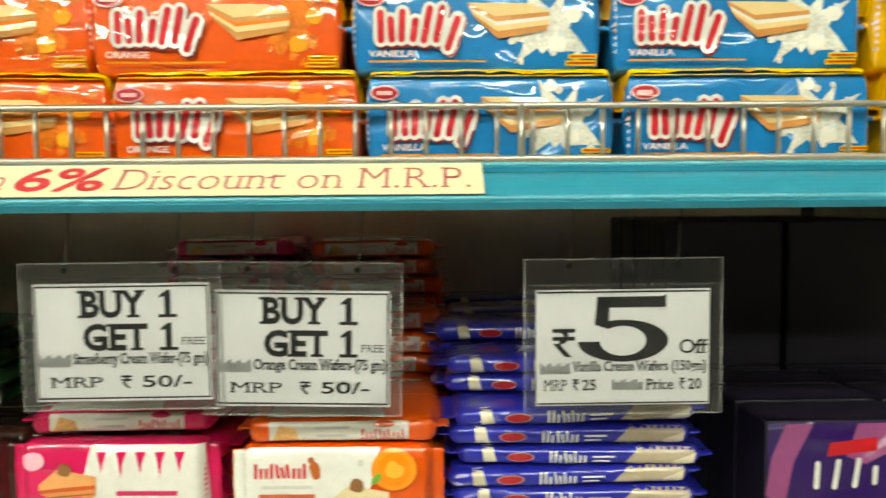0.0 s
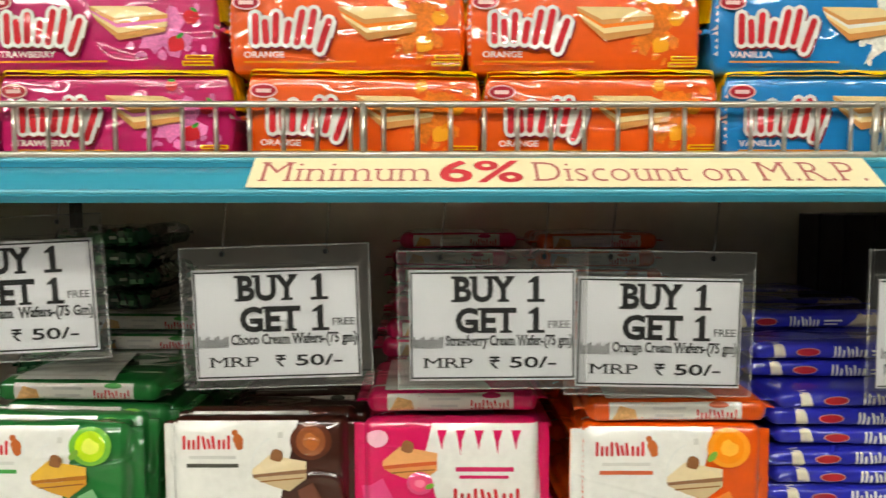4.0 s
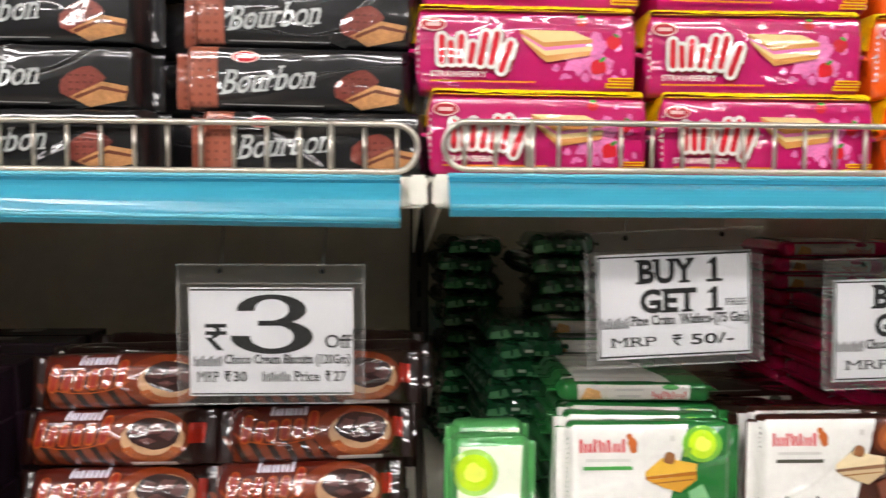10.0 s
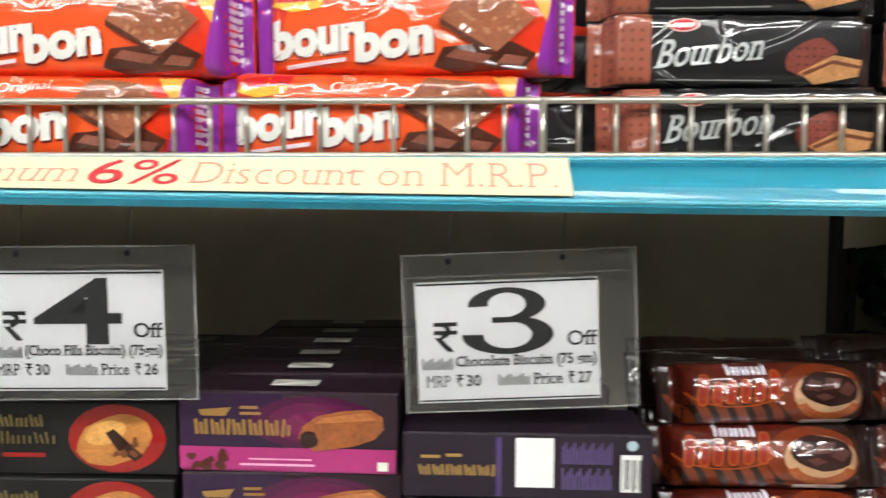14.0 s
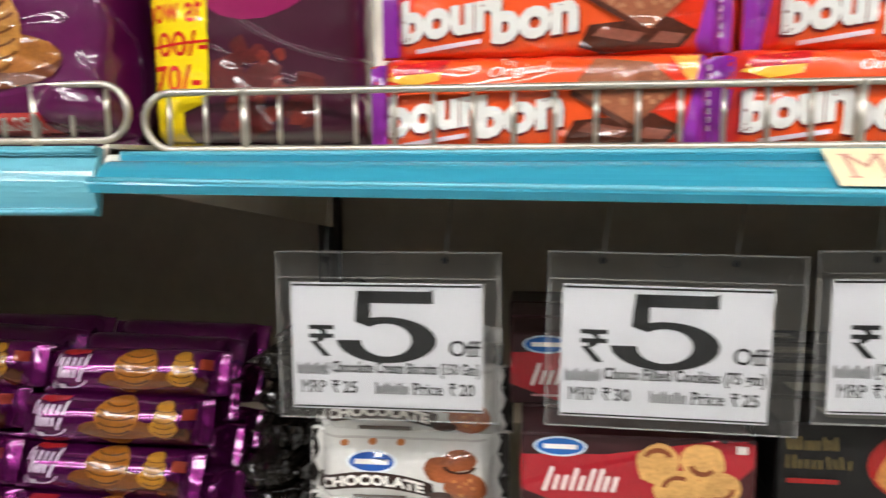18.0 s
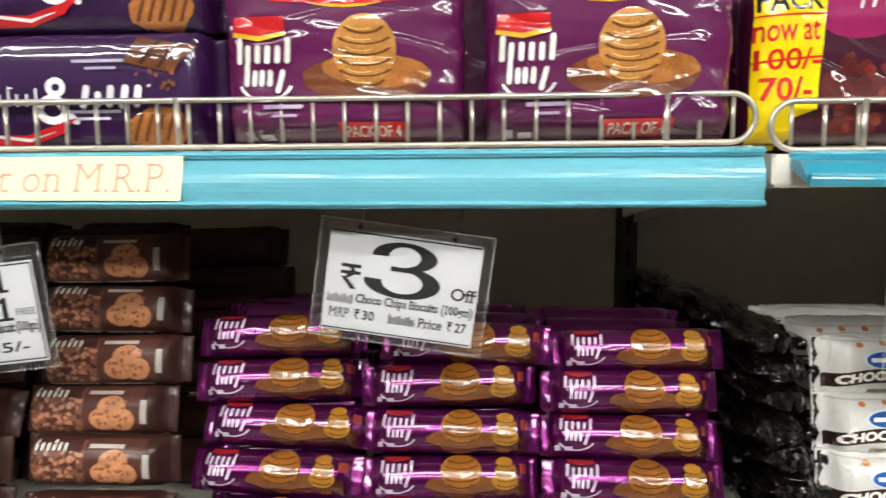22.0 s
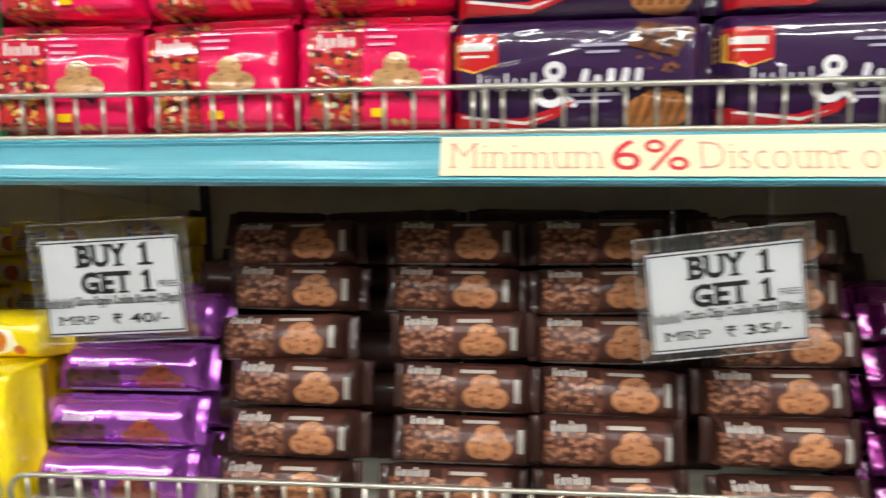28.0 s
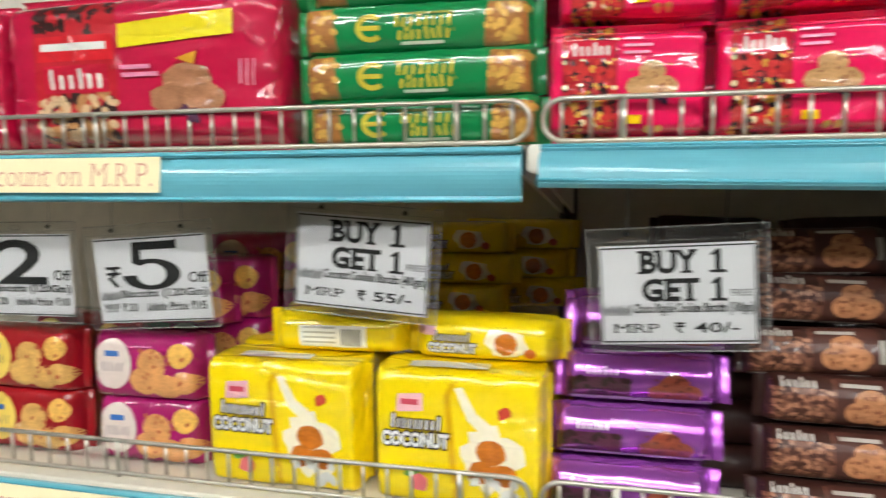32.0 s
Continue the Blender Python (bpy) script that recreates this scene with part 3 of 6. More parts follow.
# ---- hanging price signs ----
def rupee(x0, y0, x1, y1, t):
    """The currency sign: two bars, a bowl and a leg."""
    w, h = x1 - x0, y1 - y0
    return rect(x0, y1 - t, x1, y1) + rect(x0, y1 - 0.28 * h - t, x1, y1 - 0.28 * h) + arc(x0 + 0.3 * w, y1 - 0.28 * h, 0.42 * w, 0.28 * h, -90, 90, t * 1.25) + poly((x0 + 0.02 * w, y1 - 0.52 * h), (x0 + 0.3 * w, y1 - 0.52 * h), (x0 + 0.85 * w, y0), (x0 + 0.55 * w, y0))


def numeral_one(x, y0, y1):
    """A slab-footed figure one."""
    return poly((x, y0), (x + 0.0042, y0), (x + 0.0042, y1), (x + 0.0018, y1), (x - 0.003, y1 - 0.0035), (x - 0.003, y1 - 0.0052), (x, y1 - 0.0042)) + rect(x - 0.004, y0, x, y0 + 0.0022) + rect(x + 0.0042, y0, x + 0.0082, y0 + 0.0022)


def crescent(cx, cy, rx, ry, ix, irx, iry, a0, a1, n=20):
    """A bowl of a figure: thick at its side, thin at its ends."""
    pts, out = [], []
    for k in range(n + 1):
        a = radians(a0 + (a1 - a0) * k / n)
        c, s = math.cos(a), math.sin(a)
        pts.append(((cx + rx * c, cy + ry * s), (cx + ix + irx * c, cy + iry * s)))
    for (a, b2), (c, d) in zip(pts, pts[1:]):
        out += [(a, b2, c), (c, b2, d)]
    return out


def big_figure(s, x0, y0, x1, y1):
    """The large figure of a price card, with thick and thin strokes."""
    if s == "3":
        t = crescent(0.47, 0.745, 0.43, 0.255, 0.0, 0.21, 0.175, 186, -78) + crescent(0.47, 0.29, 0.51, 0.29, 0.0, 0.27, 0.20, 78, -184)
        t += rect(0.30, 0.475, 0.60, 0.56)
    elif s == "5":
        t = poly((0.20, 1.0), (0.92, 1.0), (0.97, 1.03), (0.97, 0.83), (0.20, 0.83)) + poly((0.17, 1.0), (0.32, 1.0), (0.304, 0.49), (0.14, 0.565))
        t += crescent(0.47, 0.31, 0.53, 0.33, 0.0, 0.27, 0.235, 128, -178)
    else:
        return text(s, x0, y0, x1, y1, 0.014)
    return [tuple((x0 + (x1 - x0) * p[0], y0 + (y1 - y0) * p[1]) for p in q) for q in t]


def price_sign(cx, y, cz, tilt, kind, line="", mrp="", now="", clearw=0.0, topw=0.016, turn=0.0, hazy=False, size=1.0):
    """A white printed card in a clear plastic pouch, hung from the shelf edge by two thin hooks. cx, cz: the card's middle."""
    W, H = 0.116, 0.078
    lab = {"BOGO": "white buy-one-get-one card in a clear hanging pouch"}.get(kind, f"white card with large figure {kind} in a clear hanging pouch")
    s = tagged(new("price_sign"), lab, "price sign", "price signs under the shelf")
    s.matrix_basis = pose(cx, y, cz, 0, -tilt, turn) @ Matrix.Scale(size, 4)
    l, r2, bo, to = -W / 2 - 0.008, W / 2 + 0.008 + clearw, -H / 2 - 0.006, H / 2 + topw
    part("pouch_back", flat_print("pouch_back", rect(l, bo, r2, to), POUCH if hazy else POUCH_CLEAR, 0.0012), s, "clear plastic pouch back")
    part("pouch_front", flat_print("pouch_front", rect(l, bo, r2, to), POUCH_FRONT, -0.0012), s, "clear plastic pouch front")
    part("seam", flat_print("seam", frame_line(l, bo, r2, to, 0.0010) + rect(l, H / 2 + 0.003, r2, H / 2 + 0.0034), clear("pouch_seam", 0.72, "e0e0dc"), -0.0015), s, "welded seam")
    if not hazy:
        part("slot", flat_print("slot", arc(0.0, to - 0.0055, 0.0062, 0.0026, 0, 360, 0.0006, 18), clear("pouch_seam", 0.72, "e0e0dc"), -0.0016), s, "punched hanging slot")
    for k in (-0.036, 0.036):
        part("hole", flat_print("hole", ell(k, to - 0.005, 0.002, 0.002, 10), INK, -0.0016), s)
        dz = (Z_TOP - 0.030) - (cz + to - 0.005) - math.sin(radians(tilt)) * k
        v, f = tube([(k, 0.0, to - 0.006), (k + 0.001, 0.0, to + 0.004), (k + 0.004, 0.002, to - 0.005 + max(0.004, dz) )], 0.0006, 6)
        part("hook", mesh_of("hook", v, f, clear("hook_plastic", 0.82, "d0d0cc"), True), s, "thin clear plastic hook")
    card = part("card", box_mesh("card", (-W / 2, W / 2, -0.0003, 0.0003, -H / 2, H / 2), CARD_WHITE), s, "white printed card")

    def ink(nm, tris):
        part(nm, flat_print(nm, tris, INK, -0.0007), card)

    ink("border", frame_line(-W / 2 + 0.001, -H / 2 + 0.0015, W / 2 - 0.001, H / 2 - 0.0015, 0.0011) if kind == "BOGO" else rect(-W / 2 + 0.001, H / 2 - 0.0022, W / 2 - 0.001, H / 2 - 0.001) + rect(-W / 2 + 0.001, -H / 2 + 0.001, W / 2 - 0.001, -H / 2 + 0.002))
    if kind == "BOGO":
        a = text("BUY", -0.0265, 0.0162, 0.0160, 0.0345, 0.036, serif=0.1)
        a += numeral_one(0.0282, 0.0162, 0.0345)
        a += text("GET", -0.0258, -0.0056, 0.0168, 0.0126, 0.036, serif=0.1)
        a += numeral_one(0.0282, -0.0056, 0.0126)
        ink("heading", a)
        ink("small_print", text("FREE", 0.0390, -0.0020, 0.0540, 0.0030, 0.0, serif=0.05))
        b0 = -0.055
        ink("product_line", bars(b0, -0.0160, b0 + 0.021, -0.0076, 13) + text(line, b0 + 0.0225, -0.0165, 0.0555, -0.0068, 0.022, serif=0.085))
        ink("price_line", text("MRP", -0.0475, -0.0297, -0.0140, -0.0228, 0.0, serif=0.07) + rupee(-0.002, -0.0305, 0.0050, -0.0220, 0.0013) + text(mrp + "/-", 0.012, -0.0302, 0.0445, -0.0222, 0.016))
    else:
        ink("figure", big_figure(kind, -0.0268, -0.0088, 0.0305, 0.0342))
        ink("currency_sign", rupee(-0.0470, -0.0060, -0.0318, 0.0130, 0.0026))
        ink("small_print", text("Off", 0.0378, -0.0045, 0.0565, 0.0052, 0.010, serif=0.075))
        ink("product_line", bars(-0.055, -0.0175, -0.035, -0.0100, 13) + text(line, -0.0335, -0.0180, 0.056, -0.0090, 0.020, serif=0.075))
        ink("price_line", text("MRP", -0.0525, -0.0288, -0.0375, -0.0213, 0.0, serif=0.05) + rupee(-0.0335, -0.0288, -0.0292, -0.0210, 0.001) + text(mrp, -0.0270, -0.0288, -0.0180, -0.0213, 0.016) + bars(-0.0067, -0.0288, 0.0138, -0.0215, 11) + text("Price", 0.0163, -0.0288, 0.0340, -0.0213, 0.010, serif=0.075) + rupee(0.0380, -0.0288, 0.0418, -0.0210, 0.001) + text(now, 0.0440, -0.0288, 0.0528, -0.0213, 0.016))
    return s


# ---- signs, one by one ----
CREAM = "Cream Wafers-(75 gm)"
price_sign(0.174, 0.016, 1.310, 2.7, "BOGO", "Pine Cram  Wafers-(75 Gm)", "50", topw=0.017, hazy=True)
price_sign(0.356, 0.020, 1.291, 1.7, "BOGO", "Choco " + CREAM, "50", topw=0.016, hazy=True)
price_sign(0.5065, 0.018, 1.290, 0.4, "BOGO", "Strawberry Cream Wafer-(75 gm)", "50", topw=0.014, hazy=True)
price_sign(0.624, 0.0215, 1.284, -1.0, "BOGO", "Orange " + CREAM, "50", topw=0.019, hazy=True)
price_sign(0.837, 0.022, 1.283, 0.3, "5", "Vanilla Creme Wafers (150gm)", "25", "20", topw=0.021)
price_sign(-0.120, 0.012, 1.284, 0.0, "3", "Choco Cream Biscuits (120Gm)", "30", "27", topw=0.017)
price_sign(-0.4455, 0.018, 1.289, 2.4, "3", "Chocolate Biscuits (75 gm)", "30", "27", clearw=0.016, topw=0.018, hazy=True)
price_sign(-0.723, 0.016, 1.294, 0.6, "4", "(Choco Fills Biscuits) (75gm)", "30", "26", clearw=0.013, topw=0.016, hazy=True)
price_sign(-0.8725, 0.008, 1.289, -0.8, "5", "Choco Filled Cookies (75 gm)", "30", "25", clearw=0.008, topw=0.019)
price_sign(-1.0335, 0.010, 1.288, 0.2, "5", "Chocolate Cream Biscuits (150 Gm)", "25", "20", clearw=0.002, topw=0.019)
price_sign(-1.447, 0.026, 1.3055, -8.0, "3", "Choco Chips Biscuits (100gm)", "30", "27", topw=0.008)
price_sign(-1.779, 0.013, 1.284, 6.5, "BOGO", "Choco Chips Cookies Biscuit (100gm)", "35", topw=0.013)
price_sign(-2.273, 0.016, 1.289, 3.2, "BOGO", "Choco Ripple Cookies Biscuits (100gm)", "40", topw=0.014, size=1.04)
price_sign(-2.548, 0.036, 1.305, -4.0, "BOGO", "Coconut Cookies Biscuits (400gm)", "55", topw=0.010, size=1.12)
price_sign(-2.776, 0.045, 1.283, 4.0, "5", "Biscuits (120Gm)", "20", "15", topw=0.012, size=1.12)
price_sign(-2.936, 0.045, 1.283, 1.0, "2", "Biscuits (120Gm)", "20", "18", topw=0.012, size=1.12)

# ---- packs: bodies of wrapped goods and their printed faces ----
def wrap_body(w, h, d, n=4.0, fin="h", cr=0.008, tp=0.010, amp=0.0008, seed=0, nx=22, nr=22, upright=False, crush=0.0):
    """A wrapped block: a rounded section swept along the pack, drawn in to a crimped fin at both ends. upright: the seals are at top and foot."""
    span, hh = (h, w) if upright else (w, h)
    us = sorted({round(v, 6) for v in [-span / 2 + span * k / nx for k in range(nx + 1)] + [s * (span / 2 - cr - tp * q) for s in (-1, 1) for q in (0, 0.15, 0.4, 0.7, 1)] + [s * (span / 2 - cr * q) for s in (-1, 1) for q in (0.5,)]})
    verts, faces = [], []
    for u in us:
        e, ln = abs(u), span / 2 - cr
        s = 1.0 if e <= ln - tp else (max(0.05, math.sqrt(max(0.0, 1 - ((e - ln + tp) / tp) ** 2))) if e < ln else 0.05)
        zig = 0.0008 * (-1) ** int(u * 9000) if e >= ln else 0
        for j in range(nr):
            q = 2 * math.pi * (j + 0.5) / nr
            c, sn = math.cos(q), math.sin(q)
            y = math.copysign(abs(c) ** (2 / n), c) * d / 2
            z = math.copysign(abs(sn) ** (2 / n), sn) * hh / 2
            if fin == "h":
                y, z = y * (0.8 + 0.2 * s), z * s
            elif fin == "v":
                y, z = y * s, z * (1.0 if upright else 0.92 + 0.08 * s)
            p = Vector((u * 55, z * 55 + y * 20, seed * 7.3))
            k = amp * noise.noise(p) + amp * 1.6 * (1 - s) * noise.noise(p * 3.5) + amp * 0.5 * noise.noise(p * 2.2)
            if crush:
                c3 = p * 1.15
                k += crush * (abs(noise.noise(c3)) - 0.25) + crush * 0.3 * (abs(noise.noise(c3 * 2.3)) - 0.25)
            y, z = y * (1 + 0.04 * noise.noise(Vector((u * 20, seed, 0)))) + math.copysign(k, y) + zig, z + 0.6 * math.copysign(k, z)
            verts.append((z, y, u) if upright else (u, y, z))
    for i in range(len(us) - 1):
        for j in range(nr):
            a, b2 = i * nr + j, i * nr + (j + 1) % nr
            faces.append((a, b2, b2 + nr, a + nr) if not upright else (b2, a, a + nr, b2 + nr))
    faces += [tuple(range(nr))[::-1], tuple(range((len(us) - 1) * nr, len(us) * nr))]
    low = min(v[2] for v in verts)
    return [Vector((v[0], v[1], v[2] - low)) for v in verts], faces


PROTO, PLACED = {}, set()
SINGLES = {"choc_light", "chunk", "cookie_small", "lobe", "fruit", "leaf", "cookie", "food", "black_end", "badge", "small_print", "cookie_ridge", "badge_print", "white_label", "edge_flash", "oat_panel", "icon_print", "stripe", "barcode", "name_shade", "name"}
SPECKS = {"splash_speck", "chip_print", "chip_light", "fruit_print", "fruit_gold", "fruit_red", "nut", "crumb_print", "oat_print", "dot_print", "chunk_print", "chunk_light", "biscuit_grain", "coconut"}
TOPS_OF = {}


def islands(tris):
    """Sorts triangles into the separate shapes that they make."""
    groups = []
    for t in tris:
        keys = {(round(p[0], 5), round(p[1], 5)) for p in t}
        near = [g for g in groups if g[0] & keys]
        joined = [keys.union(*[g[0] for g in near]), [q for g in near for q in g[1]] + [t]]
        groups = [g for g in groups if not (g[0] & keys)] + [joined]
    return [g[1] for g in groups]


def pack(kind, name, label, category, group, w, h, d, mat, art=(), body="wrap", spin=0.0, **shape):
    """Builds one pack in its place of origin. art: rows of part name, material, shapes in millimetres from the lower corner of the face, face."""
    if body == "carton":
        vs, fs = box(-w / 2, w / 2, -d / 2, d / 2, 0, h, 0.0012, 1)
    else:
        vs, fs = wrap_body(w, h, d, **shape)
    tree = BVHTree.FromPolygons(vs, fs)
    ob = part(name, mesh_of(name, vs, fs, mat, body != "carton" and not shape.get("crush")))
    tagged(ob, label, category, group)
    for i, row in enumerate(art):
        nm, m, tris = row[:3]
        side = row[3] if len(row) > 3 else "front"
        dx, dy = (-d / 2, 0) if side == "right" else (-w / 2, -d / 2 if side == "top" else 0)
        tris = [tuple((p[0] * 0.001 + dx, p[1] * 0.001 + dy) for p in t) for t in tris]
        for j, piece in enumerate(islands(tris) if nm in SINGLES else [tris]):
            me = laid(nm, piece, m, tree, side, 0.0005 + 0.00017 * i + 0.00005 * j)
            if me:
                bit = part(nm, me, ob)
                if nm in SPECKS:
                    bit["kind"] = "stuff"
                if side != "front":
                    TOPS_OF.setdefault(kind, []).append(bit)
    if spin:
        # rolls lie with the printed face turned up a little
        turn = Matrix.Translation((0, 0, h / 2)) @ Matrix.Rotation(radians(-spin), 4, "X") @ Matrix.Translation((0, 0, -h / 2))
        ob.data.transform(turn)
        low = min(v.co.z for v in ob.data.vertices)
        ob.data.transform(Matrix.Translation((0, 0, -low)))
        for c in ob.children:
            c.data.transform(Matrix.Translation((0, 0, -low)) @ turn)
    PROTO[kind] = ob
    return ob


RND = random.Random(11)


def put(kind, x, y, z, rz=0.0, ry=0.0, rx=0.0, jit=1.0, label="", back=False):
    """Sets down a pack with its foot at x, y (its front face), z, a little out of true. back: it stands behind another, its printed front hidden."""
    ob = PROTO[kind]
    m = pose(x, y, z, rx, ry + jit * RND.uniform(-0.6, 0.6), rz + jit * RND.uniform(-1.6, 1.6)) @ Matrix.Translation((0, ob["deep"] / 2 if "deep" in ob else 0, 0))
    if kind in PLACED and back:
        ob = ob.copy()
        scene.collection.objects.link(ob)
        ob.matrix_basis = m
        for bit in TOPS_OF.get(kind, ()):
            twin = bit.copy()
            scene.collection.objects.link(twin)
            twin.parent = ob
    elif kind in PLACED:
        ob = copy_thing(ob, m)
    else:
        PLACED.add(kind)
        ob.matrix_basis = m
    if label:
        ob["label"] = label
    return ob


W_, K_ = film("dcdad4"), film("141214")
CREAMF, TAN, REDF, YEL = film("e6c98e"), film("c98a4c"), film("c4202c"), film("f0c20a")


def moved(tris, dx, dy, k=1.0):
    return [tuple((dx + k * p[0], dy + k * p[1]) for p in t) for t in tris]


# wafer biscuits stacked on the upper shelf
def wafer_pack(kind, h1, lite, fruit, leaf, flavour, word, shape_seed):
    base = film(h1)
    word_at = dict(x0=17, y0=19.5, x1=76, y1=41, t=4.6, slant=0.16, rise=2.5)
    big = 24 if kind == "vanilla" else 17
    art = [
        ("splash", photo(lite), ell(132, 29, big, big * 0.9, 22, 0.3, 0.95, shape_seed)),
        ("splash_speck", photo(lite), specks(104, 8, 158, 54, 14, 2.6, shape_seed + 1)),
        ("fruit", film(fruit), ell(150, 38, 5.5, 5, 12, 0, 0.2, 2) + ell(139, 20, 6.5, 5.5, 12, 0.4, 0.25, 3) + ell(126, 53, 4.4, 3.8, 10, 0, 0.2, 4)),
        ("leaf", film(leaf), ell(142, 25.5, 3, 1.5, 8, 0.6) + ell(152, 43, 2.6, 1.2, 8, -0.5) + ell(126, 56.4, 2.6, 1.2, 8)),
        ("wafer", CREAMF, poly((80, 46), (120, 45.5), (134, 40), (98, 37))),
        ("wafer_side", TAN, poly((80, 46), (98, 37), (134, 40), (134, 37.2), (98.5, 33.6), (80.6, 43.2))),
        ("filling", film(lite), poly((80.6, 43.2), (98.5, 33.6), (134, 37.2), (134, 35), (99, 31), (81.5, 41.4))),
        ("wafer_middle", CREAMF, poly((81.5, 41.4), (99, 31), (134, 35), (133.4, 31.6), (99.6, 27.4), (83, 38.6))),
        ("wafer_foot", TAN, poly((83, 38.6), (99.6, 27.4), (133.4, 31.6), (132, 28), (100, 22.5), (85, 35.8))),
        ("logo_rim", film("e8b8b4"), ell(17, 48.5, 9.6, 5, 18)),
        ("logo", film("a8182a"), ell(17, 48.5, 8.4, 4.0, 18)),
        ("logo_mark", film("e8c0bc"), rect(12, 47.1, 22, 49.7)),
        ("lettering_shade", film("7a1420"), moved(marks("wihhj", grow=5.6, **word_at), 1.2, -1.2)),
        ("lettering_ground", W_, marks("wihhj", grow=5.2, **word_at) + poly((20, 22), (76, 24), (79, 36), (24, 35))),
        ("lettering", REDF, marks("wihhj", **word_at)),
        ("flavour_text", film("e2d2cc"), text(flavour, 15, 10.8, 15 + word * 1.25, 15.2, 0.02)),
        ("underline", film("d98a1a"), rect(15, 7.4, 92, 8.6)),
        ("badge", YEL, rect(146, 9, 165, 12) + rect(144, 4.6, 165, 8.0)),
        ("badge_print", film("b84a10"), rect(147, 9.8, 164, 11.2) + rect(145, 5.6, 164, 7.0)),
        ("end_print", film("d8c8c4"), many(rect, [(166.5, 12 + 4.5 * k, 169.5, 15.2 + 4.5 * k) for k in range(8)])),
        ("left_print", film("d8c8c4"), many(rect, [(3.5, 12 + 4.5 * k, 6.5, 15.2 + 4.5 * k) for k in range(8)])),
        ("edge_band", YEL, rect(0, 59.2, 172, 60.5)),
        ("top_band", YEL, rect(0, 1, 172, 40), "top"),
        ("seam", film("d99a08"), rect(0, 6, 172, 8), "top"),
    ]
    pack(kind, "wafer_pack", f"glossy wrapped wafer biscuit pack, {flavour.lower()} flavour, on the upper shelf", "wafer pack", f"{flavour.lower()} wafer packs", 0.172, 0.0605, 0.05, base, art, n=9.0, fin="h", cr=0.004, tp=0.005, amp=0.0009, seed=shape_seed)
    PROTO[kind]["deep"] = 0.05


wafer_pack("strawberry", "b4115c", "e27ab0", "c81e2c", "3f8f34", "STRAWBERRY", 33, 3)
wafer_pack("orange", "e0540a", "ec7a1e", "f0a020", "e88a10", "ORANGE", 22, 5)
wafer_pack("vanilla", "1578b8", "e4e2d6", "efece0", "d8e0e0", "VANILLA", 24, 8)
wafer_pack("banana", "d9a40a", "f0dc80", "f2d040", "7a8a20", "BANANA", 23, 9)
for kind, cols in (("strawberry", (0.073, 0.244)), ("orange", (0.415, 0.580)), ("vanilla", (0.750, 0.921)), ("banana", (1.092,))):
    for cx in cols:
        for row in range(3):
            for deep in range(2):
                put(kind, cx + (0, -0.008, -0.004)[row] + RND.uniform(-0.002, 0.002) + 0.083 * deep, 0.026 + 0.0025 * row + 0.056 * deep, TOPS[0] - 0.001 + 0.0612 * row, jit=0.8, back=deep > 0)

# chocolate sandwich biscuits in black film
art = [
    ("end_panel", film("96523f"), rect(0, 0, 36, 46)),
    ("dot_print", film("74382a"), many(ell, [(6 + 6 * (k % 5), 5 + 6 * (k // 5), 1.3, 1.3, 7) for k in range(35)])),
    ("logo_rim", film("e0b0a8"), ell(56, 38.5, 10, 4.4, 18)),
    ("logo", film("b81a28"), ell(56, 38.5, 8.8, 3.5, 18)),
    ("logo_mark", W_, rect(50, 37.4, 62, 39.8)),
    ("lettering", film("b9bcba"), text("Bourbon", 39, 11, 104, 29, 0.006, 0.28, 6, 0.07)),
    ("wrap_line", film("8a8a8a"), rect(40, 4, 112, 4.8)),
    ("biscuit", photo("7a3a30"), ell(136, 19, 16, 11, 16, 0.5, 0.2, 4)),
    ("hole_print", film("55241e"), many(ell, [(128 + 5 * (k % 4), 14 + 5 * (k // 4), 1.2, 0.9, 7) for k in range(12)])),
    ("biscuit_side", photo("c08a5a"), poly((128, 9), (150, 20), (168, 17), (166, 7), (140, 2))),
    ("filling", film("6a3a28"), poly((130, 9), (150, 17), (168, 13.5), (168, 11.5), (149, 14.5), (132, 7))),
]
pack("bourbon", "biscuit_pack", "black film-wrapped chocolate sandwich biscuit pack with a copper end", "biscuit pack", "black bourbon biscuit packs", 0.186, 0.0465, 0.05, film("161517"), art, n=6.0, fin="v", cr=0.010, tp=0.008, amp=0.0016, seed=4)
PROTO["bourbon"]["deep"] = 0.05
for cx, dx in ((-0.293, (0.0, -0.006, -0.006, 0.004)), (-0.092, (0.0, -0.012, -0.008, -0.002))):
    for row in range(4):
        for deep in range(2):
            put("bourbon", cx + dx[row] - 0.095 * deep, 0.026 + 0.004 * row + 0.055 * deep, TOPS[1] - 0.001 + 0.0465 * row, rz=RND.uniform(-2, 2), back=deep > 0)

